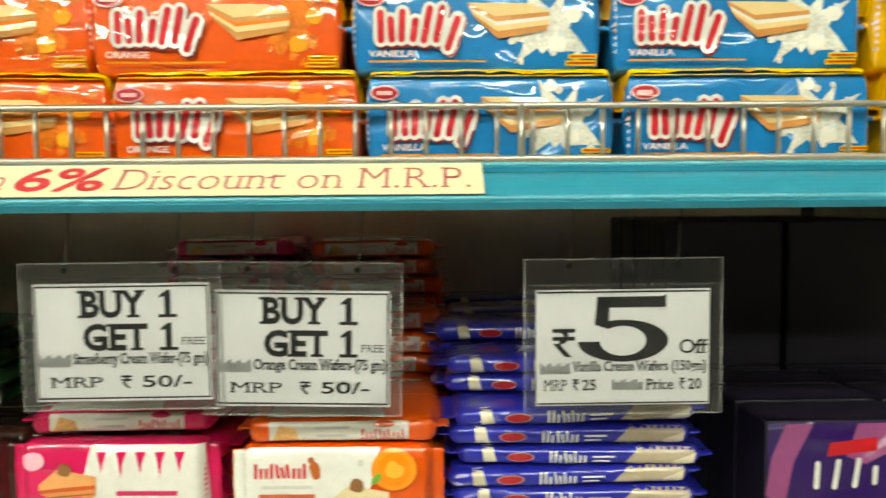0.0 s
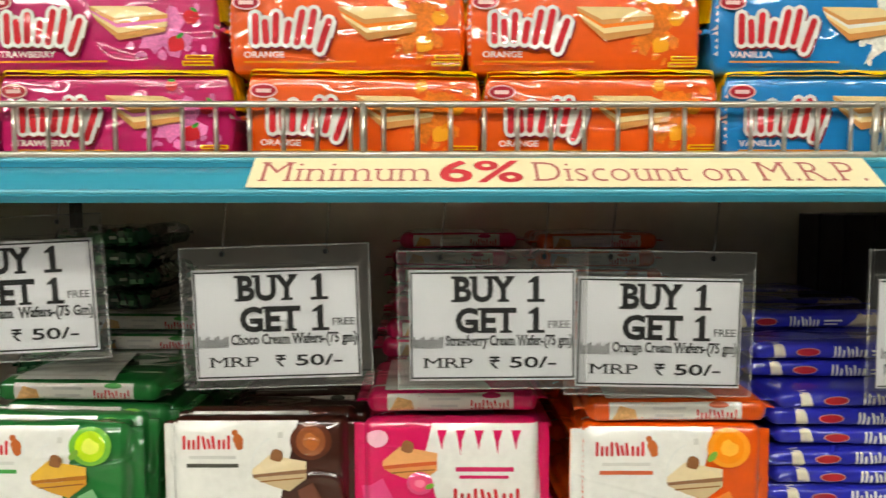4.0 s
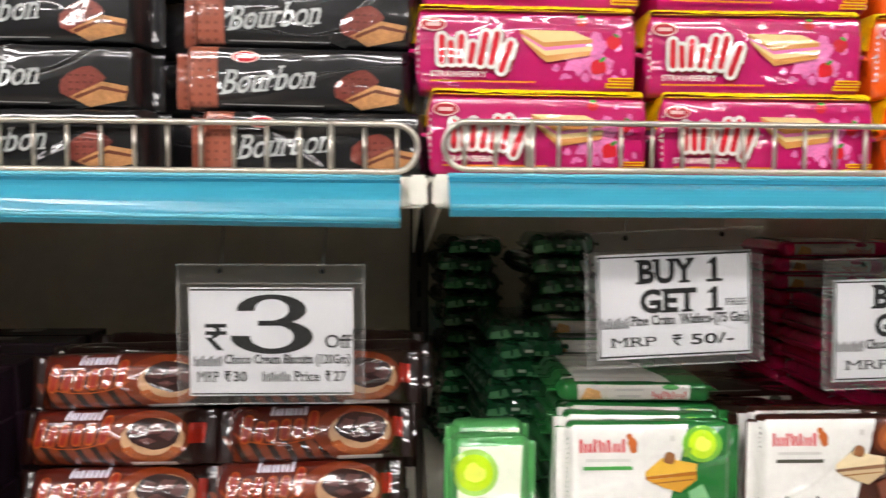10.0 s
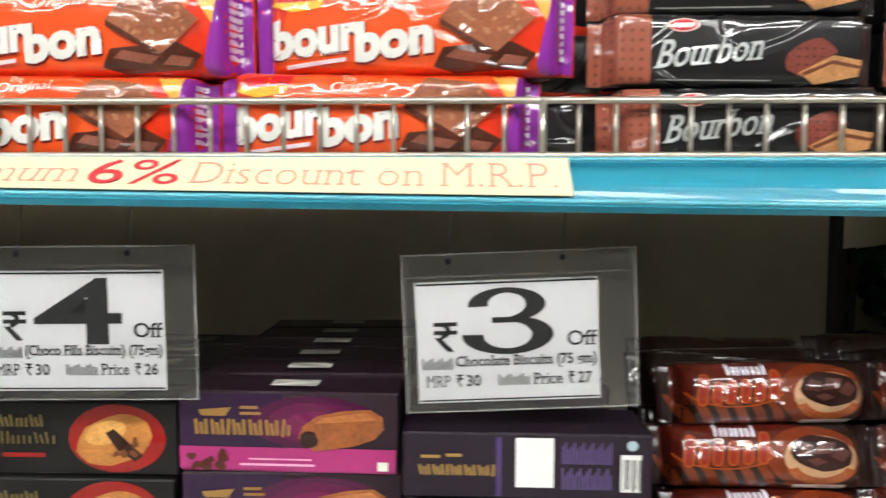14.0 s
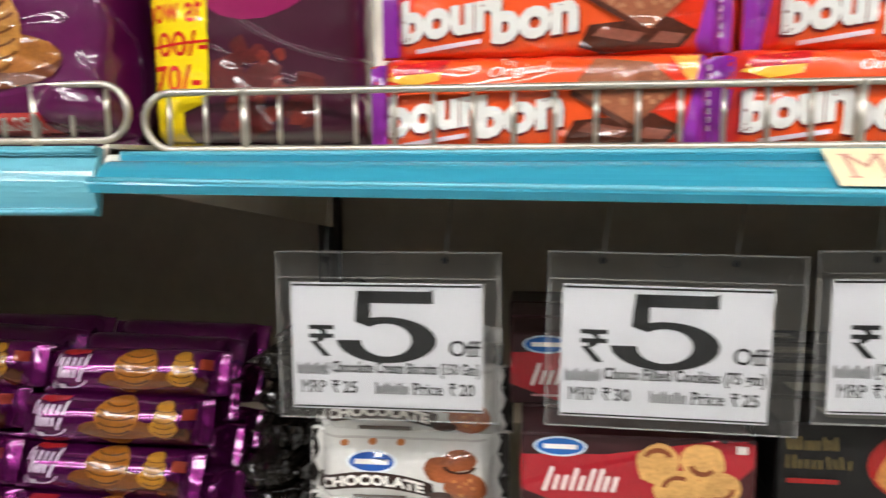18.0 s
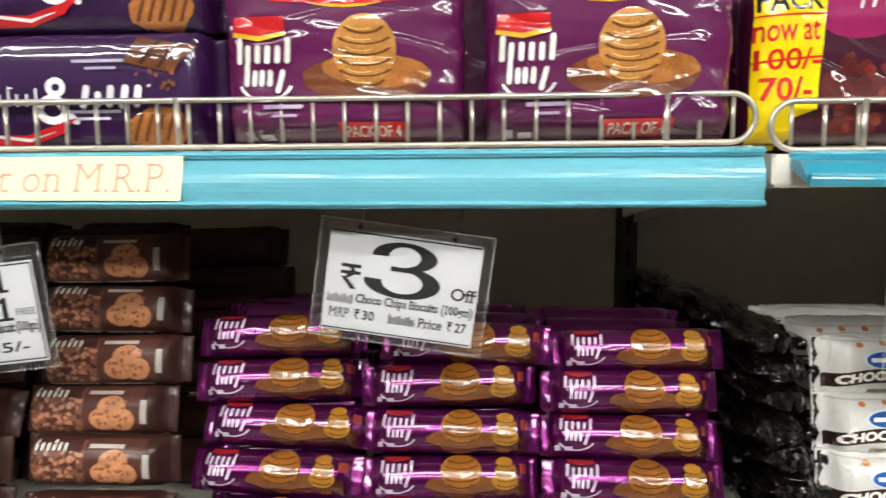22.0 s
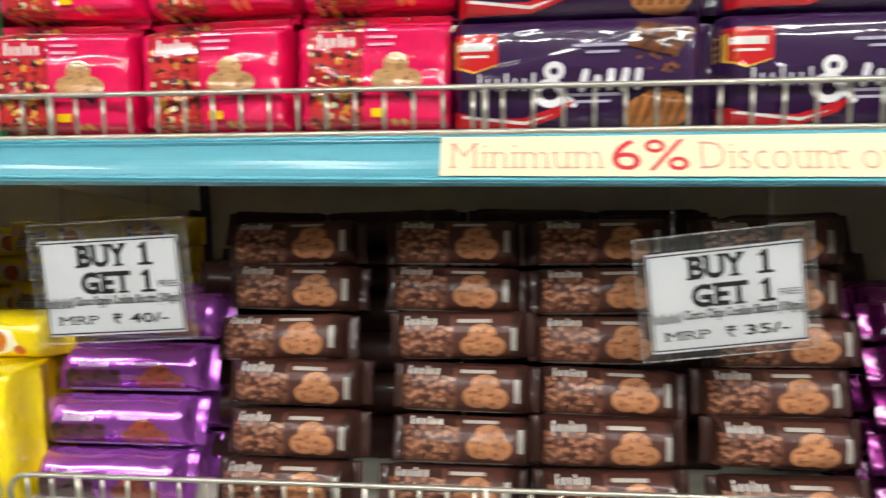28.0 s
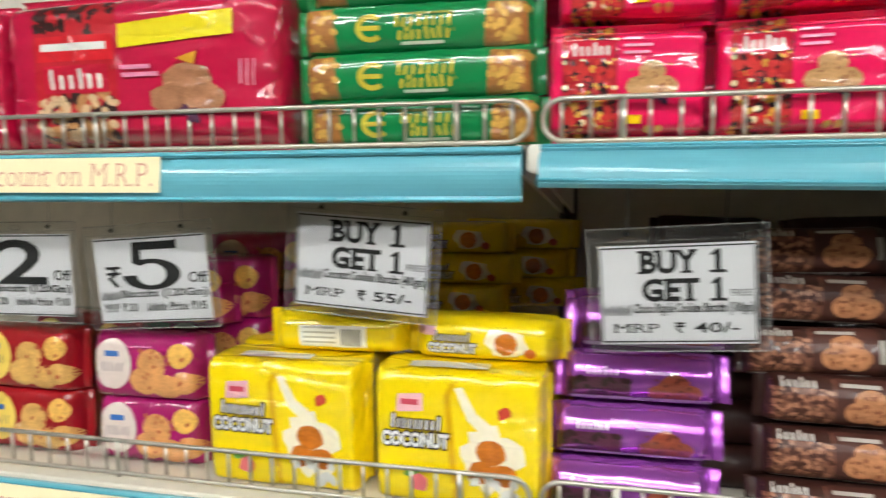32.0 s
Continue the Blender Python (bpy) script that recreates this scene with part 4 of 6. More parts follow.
# chocolate sandwich biscuits in orange and purple film
art = [
    ("flare", film("e2501a"), poly((14, 0), (150, 0), (180, 56), (30, 56))),
    ("end_panel", film("8a2a9c"), poly((0, 0), (10, 0), (13, 56), (0, 56))),
    ("tail_panel", film("8a2a9c"), poly((188, 0), (210, 0), (210, 56), (194, 56), (184, 8))),
    ("tail_flash", film("e8a848"), poly((176, 56), (194, 56), (190, 34))),
    ("logo_rim", film("e8b030"), poly((14, 43), (20, 51), (50, 54), (46, 42), (28, 39))),
    ("logo", film("c4161c"), poly((14, 44.5), (21, 51.5), (52, 54.5), (49, 47))),
    ("letter_shade", film("6a1410"), text("bour", 14, 7, 71, 32, 0.06, 0, 8) + text("bon", 68, 6, 119, 32, 0.06, 0, 7)),
    ("lettering", W_, text("bour", 15, 8.5, 71, 33, 0.05, 0, 8) + text("bon", 68, 7.5, 118, 33, 0.05, 0, 7)),
    ("script_lettering", film("f0d0c0"), text("The", 82, 50, 91, 54) + text("Original", 74, 41, 108, 49, 0.0, 0.3, 3)),
    ("tagline", film("e4d4dc"), poly((24, 3.5), (62, 9), (62, 11.6), (24, 6))),
    ("choc", photo("4a2012"), poly((118, 6), (132, 2), (176, 5), (184, 14), (168, 22), (124, 18))),
    ("choc_light", photo("8a5040"), poly((126, 12), (150, 8), (156, 13), (132, 17)) + poly((158, 8), (174, 7), (178, 12), (164, 14))),
    ("biscuit", photo("98593c"), poly((122, 36), (158, 15), (182, 36), (166, 50), (136, 53))),
    ("biscuit_grain", photo("b67a58"), specks(134, 26, 172, 48, 22, 1.6, 4)),
    ("biscuit_side", photo("5a2a1a"), poly((122, 36), (158, 15), (158, 11), (122, 32))),
    ("end_print", film("d8c8d8"), many(rect, [(199, 12 + 5 * k, 203.5, 15.4 + 5 * k) for k in range(8)])),
]
pack("bourbon_orange", "biscuit_pack", "orange and purple film-wrapped chocolate sandwich biscuit pack", "biscuit pack", "orange bourbon biscuit packs", 0.211, 0.0555, 0.052, film("d9300f"), art, n=5.0, fin="v", cr=0.010, tp=0.010, amp=0.0014, seed=6)
PROTO["bourbon_orange"]["deep"] = 0.052
for cx in (-0.518, -0.732, -0.947):
    for row in range(3):
        for deep in range(2):
            put("bourbon_orange", cx + ((-0.010 if cx > -0.9 else 0.004), 0.012, 0.004)[row] + 0.105 * deep, 0.024 + 0.008 * row + 0.06 * deep, TOPS[1] - 0.001 + 0.0545 * row, rx=3 if row else 0, back=deep > 0)

CREASE = 0.4
# value pack with a yellow price panel
art = [
    ("glow", film("8a1450"), ell(80, 112, 44, 30, 18, 0.3)),
    ("chunk_print", photo("5a1c1c"), specks(52, 14, 108, 66, 22, 9, 8, 0.8)),
    ("chunk_light", photo("7e3026"), specks(54, 18, 106, 62, 14, 4.5, 9, 0.8)),
    ("lettering", W_, strokes(66, 100, 118, 116, 6, 0.2, 0.6, 3, 10)),
    ("price_panel", film("f2d400"), poly((2, 3), (27, 3), (28, 26), (44, 32), (48, 143), (2, 143))),
    ("panel_lettering", K_, text("VALUE", 3, 122, 45, 136, 0.02) + text("PACK", 3, 101, 45, 117, 0.02)),
    ("panel_price", film("c8201c"), text("now at", 2, 80, 43, 94, 0.014) + text("100/-", 3, 60, 45, 75, 0.014) + text("70/-", 6, 38, 40, 55, 0.02)),
    ("strike", film("c8201c"), poly((2, 65), (46, 68), (46, 69.6), (2, 66.6)) + rect(2, 97.5, 46, 98.7)),
    ("foot_print", film("c8b8b8"), rect(60, 5, 108, 6.5)),
]
pack("value_pack", "biscuit_pouch", "dark maroon biscuit pouch with a yellow value-pack price panel", "biscuit pouch", "", 0.140, 0.150, 0.07, film("3c0d24"), art, n=3.5, fin="v", cr=0.006, tp=0.012, amp=0.0016, seed=12, upright=True)
PROTO["value_pack"]["deep"] = 0.07
put("value_pack", -1.1205, 0.028, TOPS[1] - 0.001, jit=0.3)
put("value_pack", -1.15, 0.115, TOPS[1] - 0.001, back=True)

CREASE = 0.42
# purple family pouches of cookies
art = [
    ("shade", film("520c40"), poly((0, 0), (172, 0), (172, 40), (60, 22), (0, 34))),
    ("banner_rim", film("d8a81c"), arc(90, 185, 95, 84, 200, 340, 4, 16)),
    ("banner", film("c81e1a"), poly((2, 150), (172, 150), (172, 117), (140, 106), (90, 103), (38, 106), (2, 117))),
    ("banner_lettering", W_, text("Pack", 98, 110, 138, 128, 0.02, 0.2)),
    ("brim", photo("6e3a1e"), ell(106, 52, 47, 17, 22, 0.0, 0.08, 3)),
    ("brim_light", photo("a4662e"), ell(112, 57, 40, 12, 22, -0.05, 0.1, 4)),
    ("cookie", photo("bf8440"), ell(104, 72, 23, 25, 22)),
    ("cookie_ridge", film("6a3c14"), many(arc, [(104, 90 - 7.5 * k, 18 + (3 if 0 < k < 5 else -2), 8, 200, 340, 3.4, 10) for k in range(6)])),
    ("cookie_shine", film("dcae6c"), many(arc, [(102, 92 - 7.5 * k, 14, 7, 215, 300, 1.6, 8) for k in range(6)])),
    ("logo_rim", film("e0b030"), poly((10, 91), (46, 91), (48, 82), (28, 78), (8, 82))),
    ("logo", film("c01a1e"), poly((10, 95), (47, 95), (47, 85), (28, 81.5), (9, 85))),
    ("lettering", W_, marks("luiil", 9, 62.5, 52, 80, 3.9, 0.06) + marks("liuj", 15, 46.5, 48, 62, 3.7, 0.06) + arc(32, 52, 21, 17, 200, 340, 2.2, 12)),
    ("flavour_text", film("a890b0"), rect(30, 30, 58, 33) + rect(36, 24, 54, 26)),
    ("label", film("c8201c"), rect(84, 7, 134, 20)),
    ("label_lettering", W_, text("PACK OF 4", 89, 9.5, 129, 17.5, 0.015)),
    ("icon_print", film("d0c8d4"), rect(14, 8, 20, 14) + rect(24, 8, 34, 12)),
]
pack("family_pouch", "biscuit_pouch", "crinkled purple pouch of cookies with a red top banner", "biscuit pouch", "purple cookie pouches", 0.176, 0.152, 0.075, film("580e45"), art, n=5.0, fin="v", cr=0.006, tp=0.02, amp=0.0030, seed=15, nx=30, nr=34, upright=True)
PROTO["family_pouch"]["deep"] = 0.075
put("family_pouch", -1.486, 0.020, Z_TOP - 0.001, rz=2)
put("family_pouch", -1.296, 0.018, Z_TOP - 0.001, rz=-3)
put("family_pouch", -1.40, 0.105, Z_TOP - 0.001, back=True)
put("family_pouch", -1.21, 0.110, Z_TOP - 0.001, rz=4, back=True)

CREASE = 0.16
# dark violet chocolate-chip biscuit packs
art = [
    ("lower_panel", film("280a34"), poly((0, 0), (208, 0), (208, 30), (110, 52), (0, 44))),
    ("logo_rim", film("d8b040"), poly((8, 74), (44, 74), (44, 54), (26, 48), (8, 54))),
    ("logo", film("c0161c"), poly((9, 78), (45, 78), (45, 55), (27, 49.5), (9, 55))),
    ("logo_mark", W_, rect(14, 65, 40, 71) + rect(17, 60, 37, 62)),
    ("lettering", film("dcd8dc"), marks("lulul", 27, 34, 76, 48, 2.0) + marks("hilhl", 104, 34, 155, 48, 5.2, 0.12)),
    ("curl", film("ece8ea"), ribbon(bend(88, 48.5, 5.6, 5.2, -40, 300, 12), 4.6) + ribbon(bend(85, 32, 10, 8.4, 60, 390, 14), 5.6) + ribbon([(84, 45), (92, 34), (103, 23)], 5.0)),
    ("small_print", film("a8a0b8"), rect(102, 66, 142, 68.4) + rect(112, 61, 136, 63) + rect(98, 29, 138, 31.4) + rect(102, 24, 130, 26)),
    ("choc_bar", photo("6a3a1c"), poly((142, 66), (178, 58), (196, 78), (152, 84))),
    ("choc_groove", film("3a1c0e"), poly((153, 65), (156, 64), (171, 82), (168, 82.6)) + poly((166, 62), (169, 61.2), (184, 80), (181, 80.6)) + poly((145, 73), (186, 66), (187, 68), (147, 75))),
    ("crumb_print", film("7a4a26"), specks(148, 46, 186, 60, 12, 1.6, 6)),
    ("cookie", photo("a86a34"), ell(166, 16, 24, 17, 18, 0.1, 0.14, 5)),
    ("cookie_stripe", film("5a2e16"), many(poly, [((146 + 8 * k, 8), (149 + 8 * k, 8), (156 + 8 * k, 28), (153 + 8 * k, 28)) for k in range(5)])),
    ("ribbon", film("b81822"), poly((8, 20), (30, 14), (64, 13), (104, 26), (92, 14), (66, 5), (10, 4))),
    ("ribbon_print", W_, poly((16, 14), (66, 8), (88, 16), (66, 10.5), (18, 16))),
]
pack("violet_pack", "biscuit_pack", "dark violet film pack of chocolate chip biscuits with red ribbon", "biscuit pack", "violet biscuit packs", 0.209, 0.0885, 0.06, film("30103e"), art, n=5.5, fin="v", cr=0.008, tp=0.012, amp=0.0015, seed=18)
PROTO["violet_pack"]["deep"] = 0.06
for cx in (-1.688, -1.893):
    for row in range(2):
        put("violet_pack", cx + (0, 0.004)[row], 0.026 + 0.006 * row, Z_TOP - 0.001 + 0.0885 * row, jit=0.7)
        put("violet_pack", cx + 0.1, 0.100, Z_TOP - 0.001 + 0.0885 * row, back=True)

CREASE = 0.6
# pink pouches with a fruit panel
art = [
    ("panel", film("a81c28"), rect(10, 2, 53, 96)),
    ("fruit_print", film("2a1418"), specks(11, 4, 52, 94, 84, 3.0, 2)),
    ("fruit_gold", photo("d8a040"), specks(11, 4, 52, 94, 40, 2.8, 3)),
    ("fruit_red", photo("c83030"), specks(11, 4, 52, 94, 70, 3.2, 4)),
    ("nut", photo("e8d4a8"), specks(11, 4, 52, 94, 26, 2.0, 5)),
    ("logo_ground", film("c81438"), rect(13, 68, 52, 82)),
    ("logo", W_, marks("liilu", 17, 70.5, 48, 80, 2.8)),
    ("small_print", film("f0a8c4"), rect(58, 82, 72, 84.2) + rect(58, 76.5, 80, 78.7) + rect(58, 71, 78, 73.2)),
    ("cookie", photo("c89a68"), ell(80, 57, 10.5, 9, 16, 0, 0.08, 7) + ell(71.5, 45, 11.5, 9, 16, 0, 0.08, 8) + ell(89, 44.5, 11.5, 9, 16, 0, 0.08, 9)),
    ("crumb_print", photo("a06a48"), specks(64, 38, 98, 62, 18, 1.3, 3)),
    ("berry_print", film("3a2244"), specks(80, 32, 92, 38, 5, 2.6, 6)),
    ("label", YEL, rect(60, 16, 72, 23)),
    ("badge_print", film("e8c060"), ell(78, 12, 3, 3, 10) + ell(86, 12, 3, 3, 10)),
]
pack("pink_pouch", "biscuit_pouch", "bright pink pouch of fruit cookies with a fruit panel", "biscuit pouch", "pink fruit cookie pouches", 0.121, 0.098, 0.06, film("e40c56"), art, n=7.0, fin="v", cr=0.008, tp=0.007, amp=0.0024, seed=22, nx=24, nr=30, upright=True)
PROTO["pink_pouch"]["deep"] = 0.06
for cx in (-2.052, -2.185, -2.3155):
    for row in range(2):
        put("pink_pouch", cx + (0, 0.006)[row], 0.026 + 0.004 * row, Z_TOP - 0.001 + 0.0945 * row, rz=RND.uniform(-4, 4))
        put("pink_pouch", cx - 0.06, 0.096, Z_TOP - 0.001 + 0.0945 * row, rz=RND.uniform(-4, 4), back=True)

CREASE = 0.4
# green oat biscuit rolls
art = [
    ("oat_panel", photo("a8703a"), poly((8, 4), (44, 2), (40, 40), (10, 38))),
    ("oats_end", photo("a8703a"), poly((176, 2), (214, 4), (212, 38), (180, 40))),
    ("oat_print", photo("d8a850"), specks(10, 6, 42, 36, 22, 3.2, 5) + specks(178, 6, 212, 36, 22, 3.2, 6)),
    ("gold_mark", film("c8b83c"), arc(76, 21, 14, 12, 50, 310, 5, 12) + rect(66, 19, 84, 23) + marks("luliul", 96, 21.5, 150, 31.5, 3.0, 0.1) + marks("iluwi", 99, 10.5, 148, 20.5, 3.0, 0.1)),
    ("gold_shade", film("7a8a2a"), rect(96, 31, 150, 33) + specks(98, 14, 150, 28, 12, 1.5, 8)),
    ("small_print", film("c8d8c0"), rect(104, 6, 142, 8.5)),
]
pack("green_roll", "biscuit_roll", "green film roll of oat biscuits with gold lettering", "biscuit roll", "green oat biscuit rolls", 0.226, 0.043, 0.045, film("0c7a40"), art, n=3.2, fin="v", cr=0.010, tp=0.012, amp=0.0016, seed=25)
PROTO["green_roll"]["deep"] = 0.045
for row in range(4):
    put("green_roll", -2.492 + (0.003, -0.001, -0.004, 0.004)[row], 0.024 + 0.005 * row, Z_TOP - 0.001 + 0.0415 * row)
    put("green_roll", -2.56, 0.085, Z_TOP - 0.001 + 0.0415 * row, back=True)

CREASE = 0.7
# large pink pouches
art = [
    ("panel", film("b81e2c"), rect(42, 2, 138, 146)),
    ("fruit_print", film("3a2020"), specks(46, 6, 134, 54, 46, 5.4, 2) + specks(46, 112, 134, 144, 30, 5, 12)),
    ("fruit_gold", photo("c08a58"), specks(46, 6, 134, 56, 34, 5.2, 3)),
    ("nut", photo("d8b890"), specks(46, 6, 134, 54, 30, 4.6, 5)),
    ("ribbon", film("d0202c"), rect(46, 88, 136, 112)),
    ("ribbon_print", W_, rect(52, 98, 128, 105)),
    ("logo_ground", film("c01436"), rect(54, 58, 128, 84)),
    ("logo", W_, marks("liilu", 58, 62, 124, 80, 4.6)),
    ("label", film("e8d420"), poly((142, 98), (262, 106), (262, 128), (142, 120))),
    ("small_print", film("e890b0"), rect(144, 78, 176, 82) + rect(144, 71, 184, 75)),
    ("flash", film("e0a030"), poly((204, 86), (226, 92), (222, 80))),
    ("cookie", photo("b07a58"), ell(214, 66, 28, 16, 16, 0.0, 0.2, 7) + ell(196, 50, 22, 14, 14, 0, 0.2, 8) + ell(232, 50, 22, 14, 14, 0, 0.2, 9)),
    ("berry_print", film("5a3450"), specks(206, 28, 226, 40, 7, 4, 6)),
    ("veg_mark", film("e8a0b8"), strokes(266, 60, 284, 84, 3, 0, 0.6, 3)),
]
pack("large_pouch", "biscuit_pouch", "large crinkled pink pouch of fruit cookies with a yellow flash", "biscuit pouch", "large pink cookie pouches", 0.300, 0.155, 0.08, film("bc103f"), art, n=5.0, fin="v", cr=0.007, tp=0.02, amp=0.0034, seed=28, nx=28, nr=40, upright=True)
PROTO["large_pouch"]["deep"] = 0.08
put("large_pouch", -2.772, 0.022, Z_TOP - 0.001, rz=-2)
put("large_pouch", -3.085, 0.024, Z_TOP - 0.001, rz=2)
put("large_pouch", -2.66, 0.125, Z_TOP - 0.001, rz=3, back=True)
put("large_pouch", -2.96, 0.125, Z_TOP - 0.001, rz=-3, back=True)

# ---- goods on the lower shelf ----
LZ = Z_LOW - 0.0015


# cream wafer packs: one set on edge at the front, piles of flat ones behind
def cream_pack(kind, h1, fruit, word, invert=False):
    side = film(h1)
    main = poly((-3, 1), (-3, 112.5), (112, 112.5), (82, 1)) if not invert else poly((64, 111), (150, 111), (156, 3), (84, 3), (58, 88))
    dx = 0 if not invert else 58
    art = [("white_panel", W_, main)]
    if not invert:
        art += [
            ("logo", REDF, marks("liilwiil", 18, 91.5, 58, 101.5, 2.5)),
            ("brown_patch", film("b8602c"), ell(64, 97, 4, 6, 12, 0.3, 0.3, 5) + ell(61, 104, 2.6, 2.4, 10)),
            ("small_print", film("c8c6c0"), rect(24, 84, 62, 86.5) + rect(96, 100, 100, 104.5)),
            ("flavour_bar", film(word), rect(22, 77.5, 64, 80.5)),
            ("ring", film("d8d8d4"), arc(98, 78, 24, 24, 110, 190, 1.2, 10)),
        ]
    else:
        art += [
            ("bunting", film(h1), many(poly, [((68 + 15 * k, 106), (76 + 15 * k, 106), (73 + 15 * k, 98), (72 + 15 * k, 91 - 4 * (k % 2)), (70 + 15 * k, 98)) for k in range(5)])),
            ("flavour_bar", film(word), rect(83, 74.5, 130, 78) + rect(86, 69, 126, 71.5)),
            ("logo", REDF, marks("liilwiil", 80, 49, 136, 61, 3.0)),
            ("heart", film("e8b0c0"), ell(20, 100, 9, 7, 14, 0, 0.2, 4)),
        ]
    wx, wz = (89, 75) if not invert else (38, 82)
    art += [
        ("wafer", film("d9a93c") if kind == "pine" else film("dcc8a0") if not invert else film("e0a066"), poly((wx - 14, wz + 1), (wx, wz + 12), (wx + 30, wz + 7), (wx + 30, wz + 1), (wx - 14, wz - 3))),
        ("filling", film("a8661a") if kind == "pine" else film("8a6446") if not invert else film("c85a2c"), poly((wx - 14, wz - 3), (wx + 30, wz + 1), (wx + 30, wz - 2), (wx - 13, wz - 5.5))),
        ("wafer_side", film("c8902c") if kind == "pine" else film("c4ab84") if not invert else film("d88a50"), poly((wx - 13, wz - 5.5), (wx + 30, wz - 2), (wx + 30, wz - 6), (wx + 16, wz - 16), (wx + 2, wz - 12))),
        ("wafer_print", film("8a5a2a"), poly((wx - 8, wz - 8), (wx + 28, wz - 5), (wx + 28, wz - 6), (wx - 7, wz - 9))),
        ("cream_top", film("8a5a34"), ell(wx + 6, wz + 12, 5.5, 5, 12, 0, 0.25, 3)),
        ("icon_print", film(word), many(ell, [(14 + 9 * k, 40 + 4 * ((k * 7) % 3), 1.6, 2.6, 8) for k in range(7)]) + many(poly, [((12 + 16 * k, 8), (20 + 16 * k, 8), (16 + 16 * k, 26 + 5 * (k % 2))) for k in range(5)])),
        ("pale_leaf", film("79b07c") if kind == "pine" else film("6a3a2a") if kind == "choco" else film("ec8a3a") if not invert else film("dc4a80"), poly((112, 60), (124, 66), (150, 20), (150, 2), (132, 2)) if not invert else poly((6, 60), (24, 70), (40, 40), (12, 20))),
        ("halo", film("6fb038") if kind == "pine" else film("5a2a18") if kind == "choco" else film("ee9224") if not invert else film("dc4a7c"), ell(123, 98, 17, 14.5, 22) if not invert else ell(54, 66, 11, 9, 14)),
        ("fruit", film(fruit), ell(123, 98, 12, 11.5, 20) if not invert else ell(54, 66, 8, 7, 14, 0, 0.2, 4)),
        ("fruit_core", film({"pine": "dfe85c", "choco": "a8602e", "orange_cream": "f8b040"}.get(kind, "f07a98")), ell(123, 98, 6.5, 6, 16, 0, 0.3, 2) if not invert else ell(54, 66, 4, 3.4, 10, 0, 0.3, 2)),
        ("leaf", film("b0602a" if kind == "choco" else "7aa83c"), ell(110, 92, 5, 2.6, 12, 0.8) if kind in ("pine", "orange_cream") else ell(124, 96, 5, 5, 12) if not invert else ell(62, 64, 4, 2, 10, 0.4)),
    ]
    art = [(nm, m, [tuple((0.9375 * x, z + (12.5 if z > 4 else 0.0)) for x, z in t) for t in tris]) for nm, m, tris in art]
    name = {"pine": "pine", "choco": "chocolate", "straw": "strawberry", "orange_cream": "orange"}[kind]
    pack(kind, "wafer_pack", f"white and coloured {name} cream wafer pack standing on edge", "wafer pack", f"{name} cream wafer packs", 0.150, 0.126, 0.022, side, art, n=5.0, fin="v", cr=0.008, tp=0.008, amp=0.0012, seed=len(h1) + ord(h1[0]))
    PROTO[kind]["deep"] = 0.022
    flat = [
        ("side_label", film("cfcac0"), rect(26, 4, 130, 17)),
        ("logo", REDF, marks("liilwiil", 94, 4.4, 127, 11.4, 1.7)),
        ("logo_rim", film(word), ell(112, 15, 8, 2.2, 12)),
        ("small_print", film("b8b4ae"), rect(60, 12, 86, 14) + rect(62, 6.5, 84, 8.5)),
        ("wafer", photo("d8a468"), poly((28, 4), (48, 5), (46, 12), (34, 15))),
        ("top_panel", film("3a2418") if kind == "choco" else W_, poly((24, 4), (112, 4), (84, 112), (24, 112)), "top"),
        ("top_bar", film("c8c4bc"), rect(12, 10, 100, 13), "top"),
    ]
    flat = [(row[0], row[1], [tuple((0.9375 * x, z) for x, z in t) for t in row[2]], *row[3:]) for row in flat]
    pack(kind + "_flat", "wafer_pack", f"{name} cream wafer pack lying flat in a pile", "wafer pack", f"{name} cream wafer packs", 0.150, 0.0195, 0.114, side, flat, n=5.0, fin="h", cr=0.008, tp=0.008, amp=0.0012, seed=31)
    PROTO[kind + "_flat"]["deep"] = 0.114


cream_pack("pine", "1f6a30", "b8dc1c", "4a9a4a")
cream_pack("choco", "3a170e", "8a4a26", "4a4a40")
cream_pack("straw", "cf1258", "e84a78", "c8205c", True)
cream_pack("orange_cream", "d9520f", "f08a10", "c8603c")
put("pine", 0.170, 0.046, LZ, jit=0.3)
for k in range(2):
    put("pine", 0.172 + RND.uniform(-0.006, 0.010), 0.0695 + 0.0235 * k, LZ + 0.0005 * (k + 1), rz=RND.uniform(-1.5, 1.5), ry=RND.uniform(-1, 1))
put("choco", 0.332, 0.057, LZ, jit=0.3)
put("choco", 0.335, 0.082, LZ)
put("straw", 0.479, 0.055, LZ, jit=0.3)
put("orange_cream", 0.642, 0.040, LZ, jit=0.3)
put("pine_flat", 0.174, 0.098, LZ + 0.1272)
put("straw_flat", 0.480, 0.068, LZ + 0.1265)
put("orange_cream_flat", 0.646, 0.042, LZ + 0.1265)
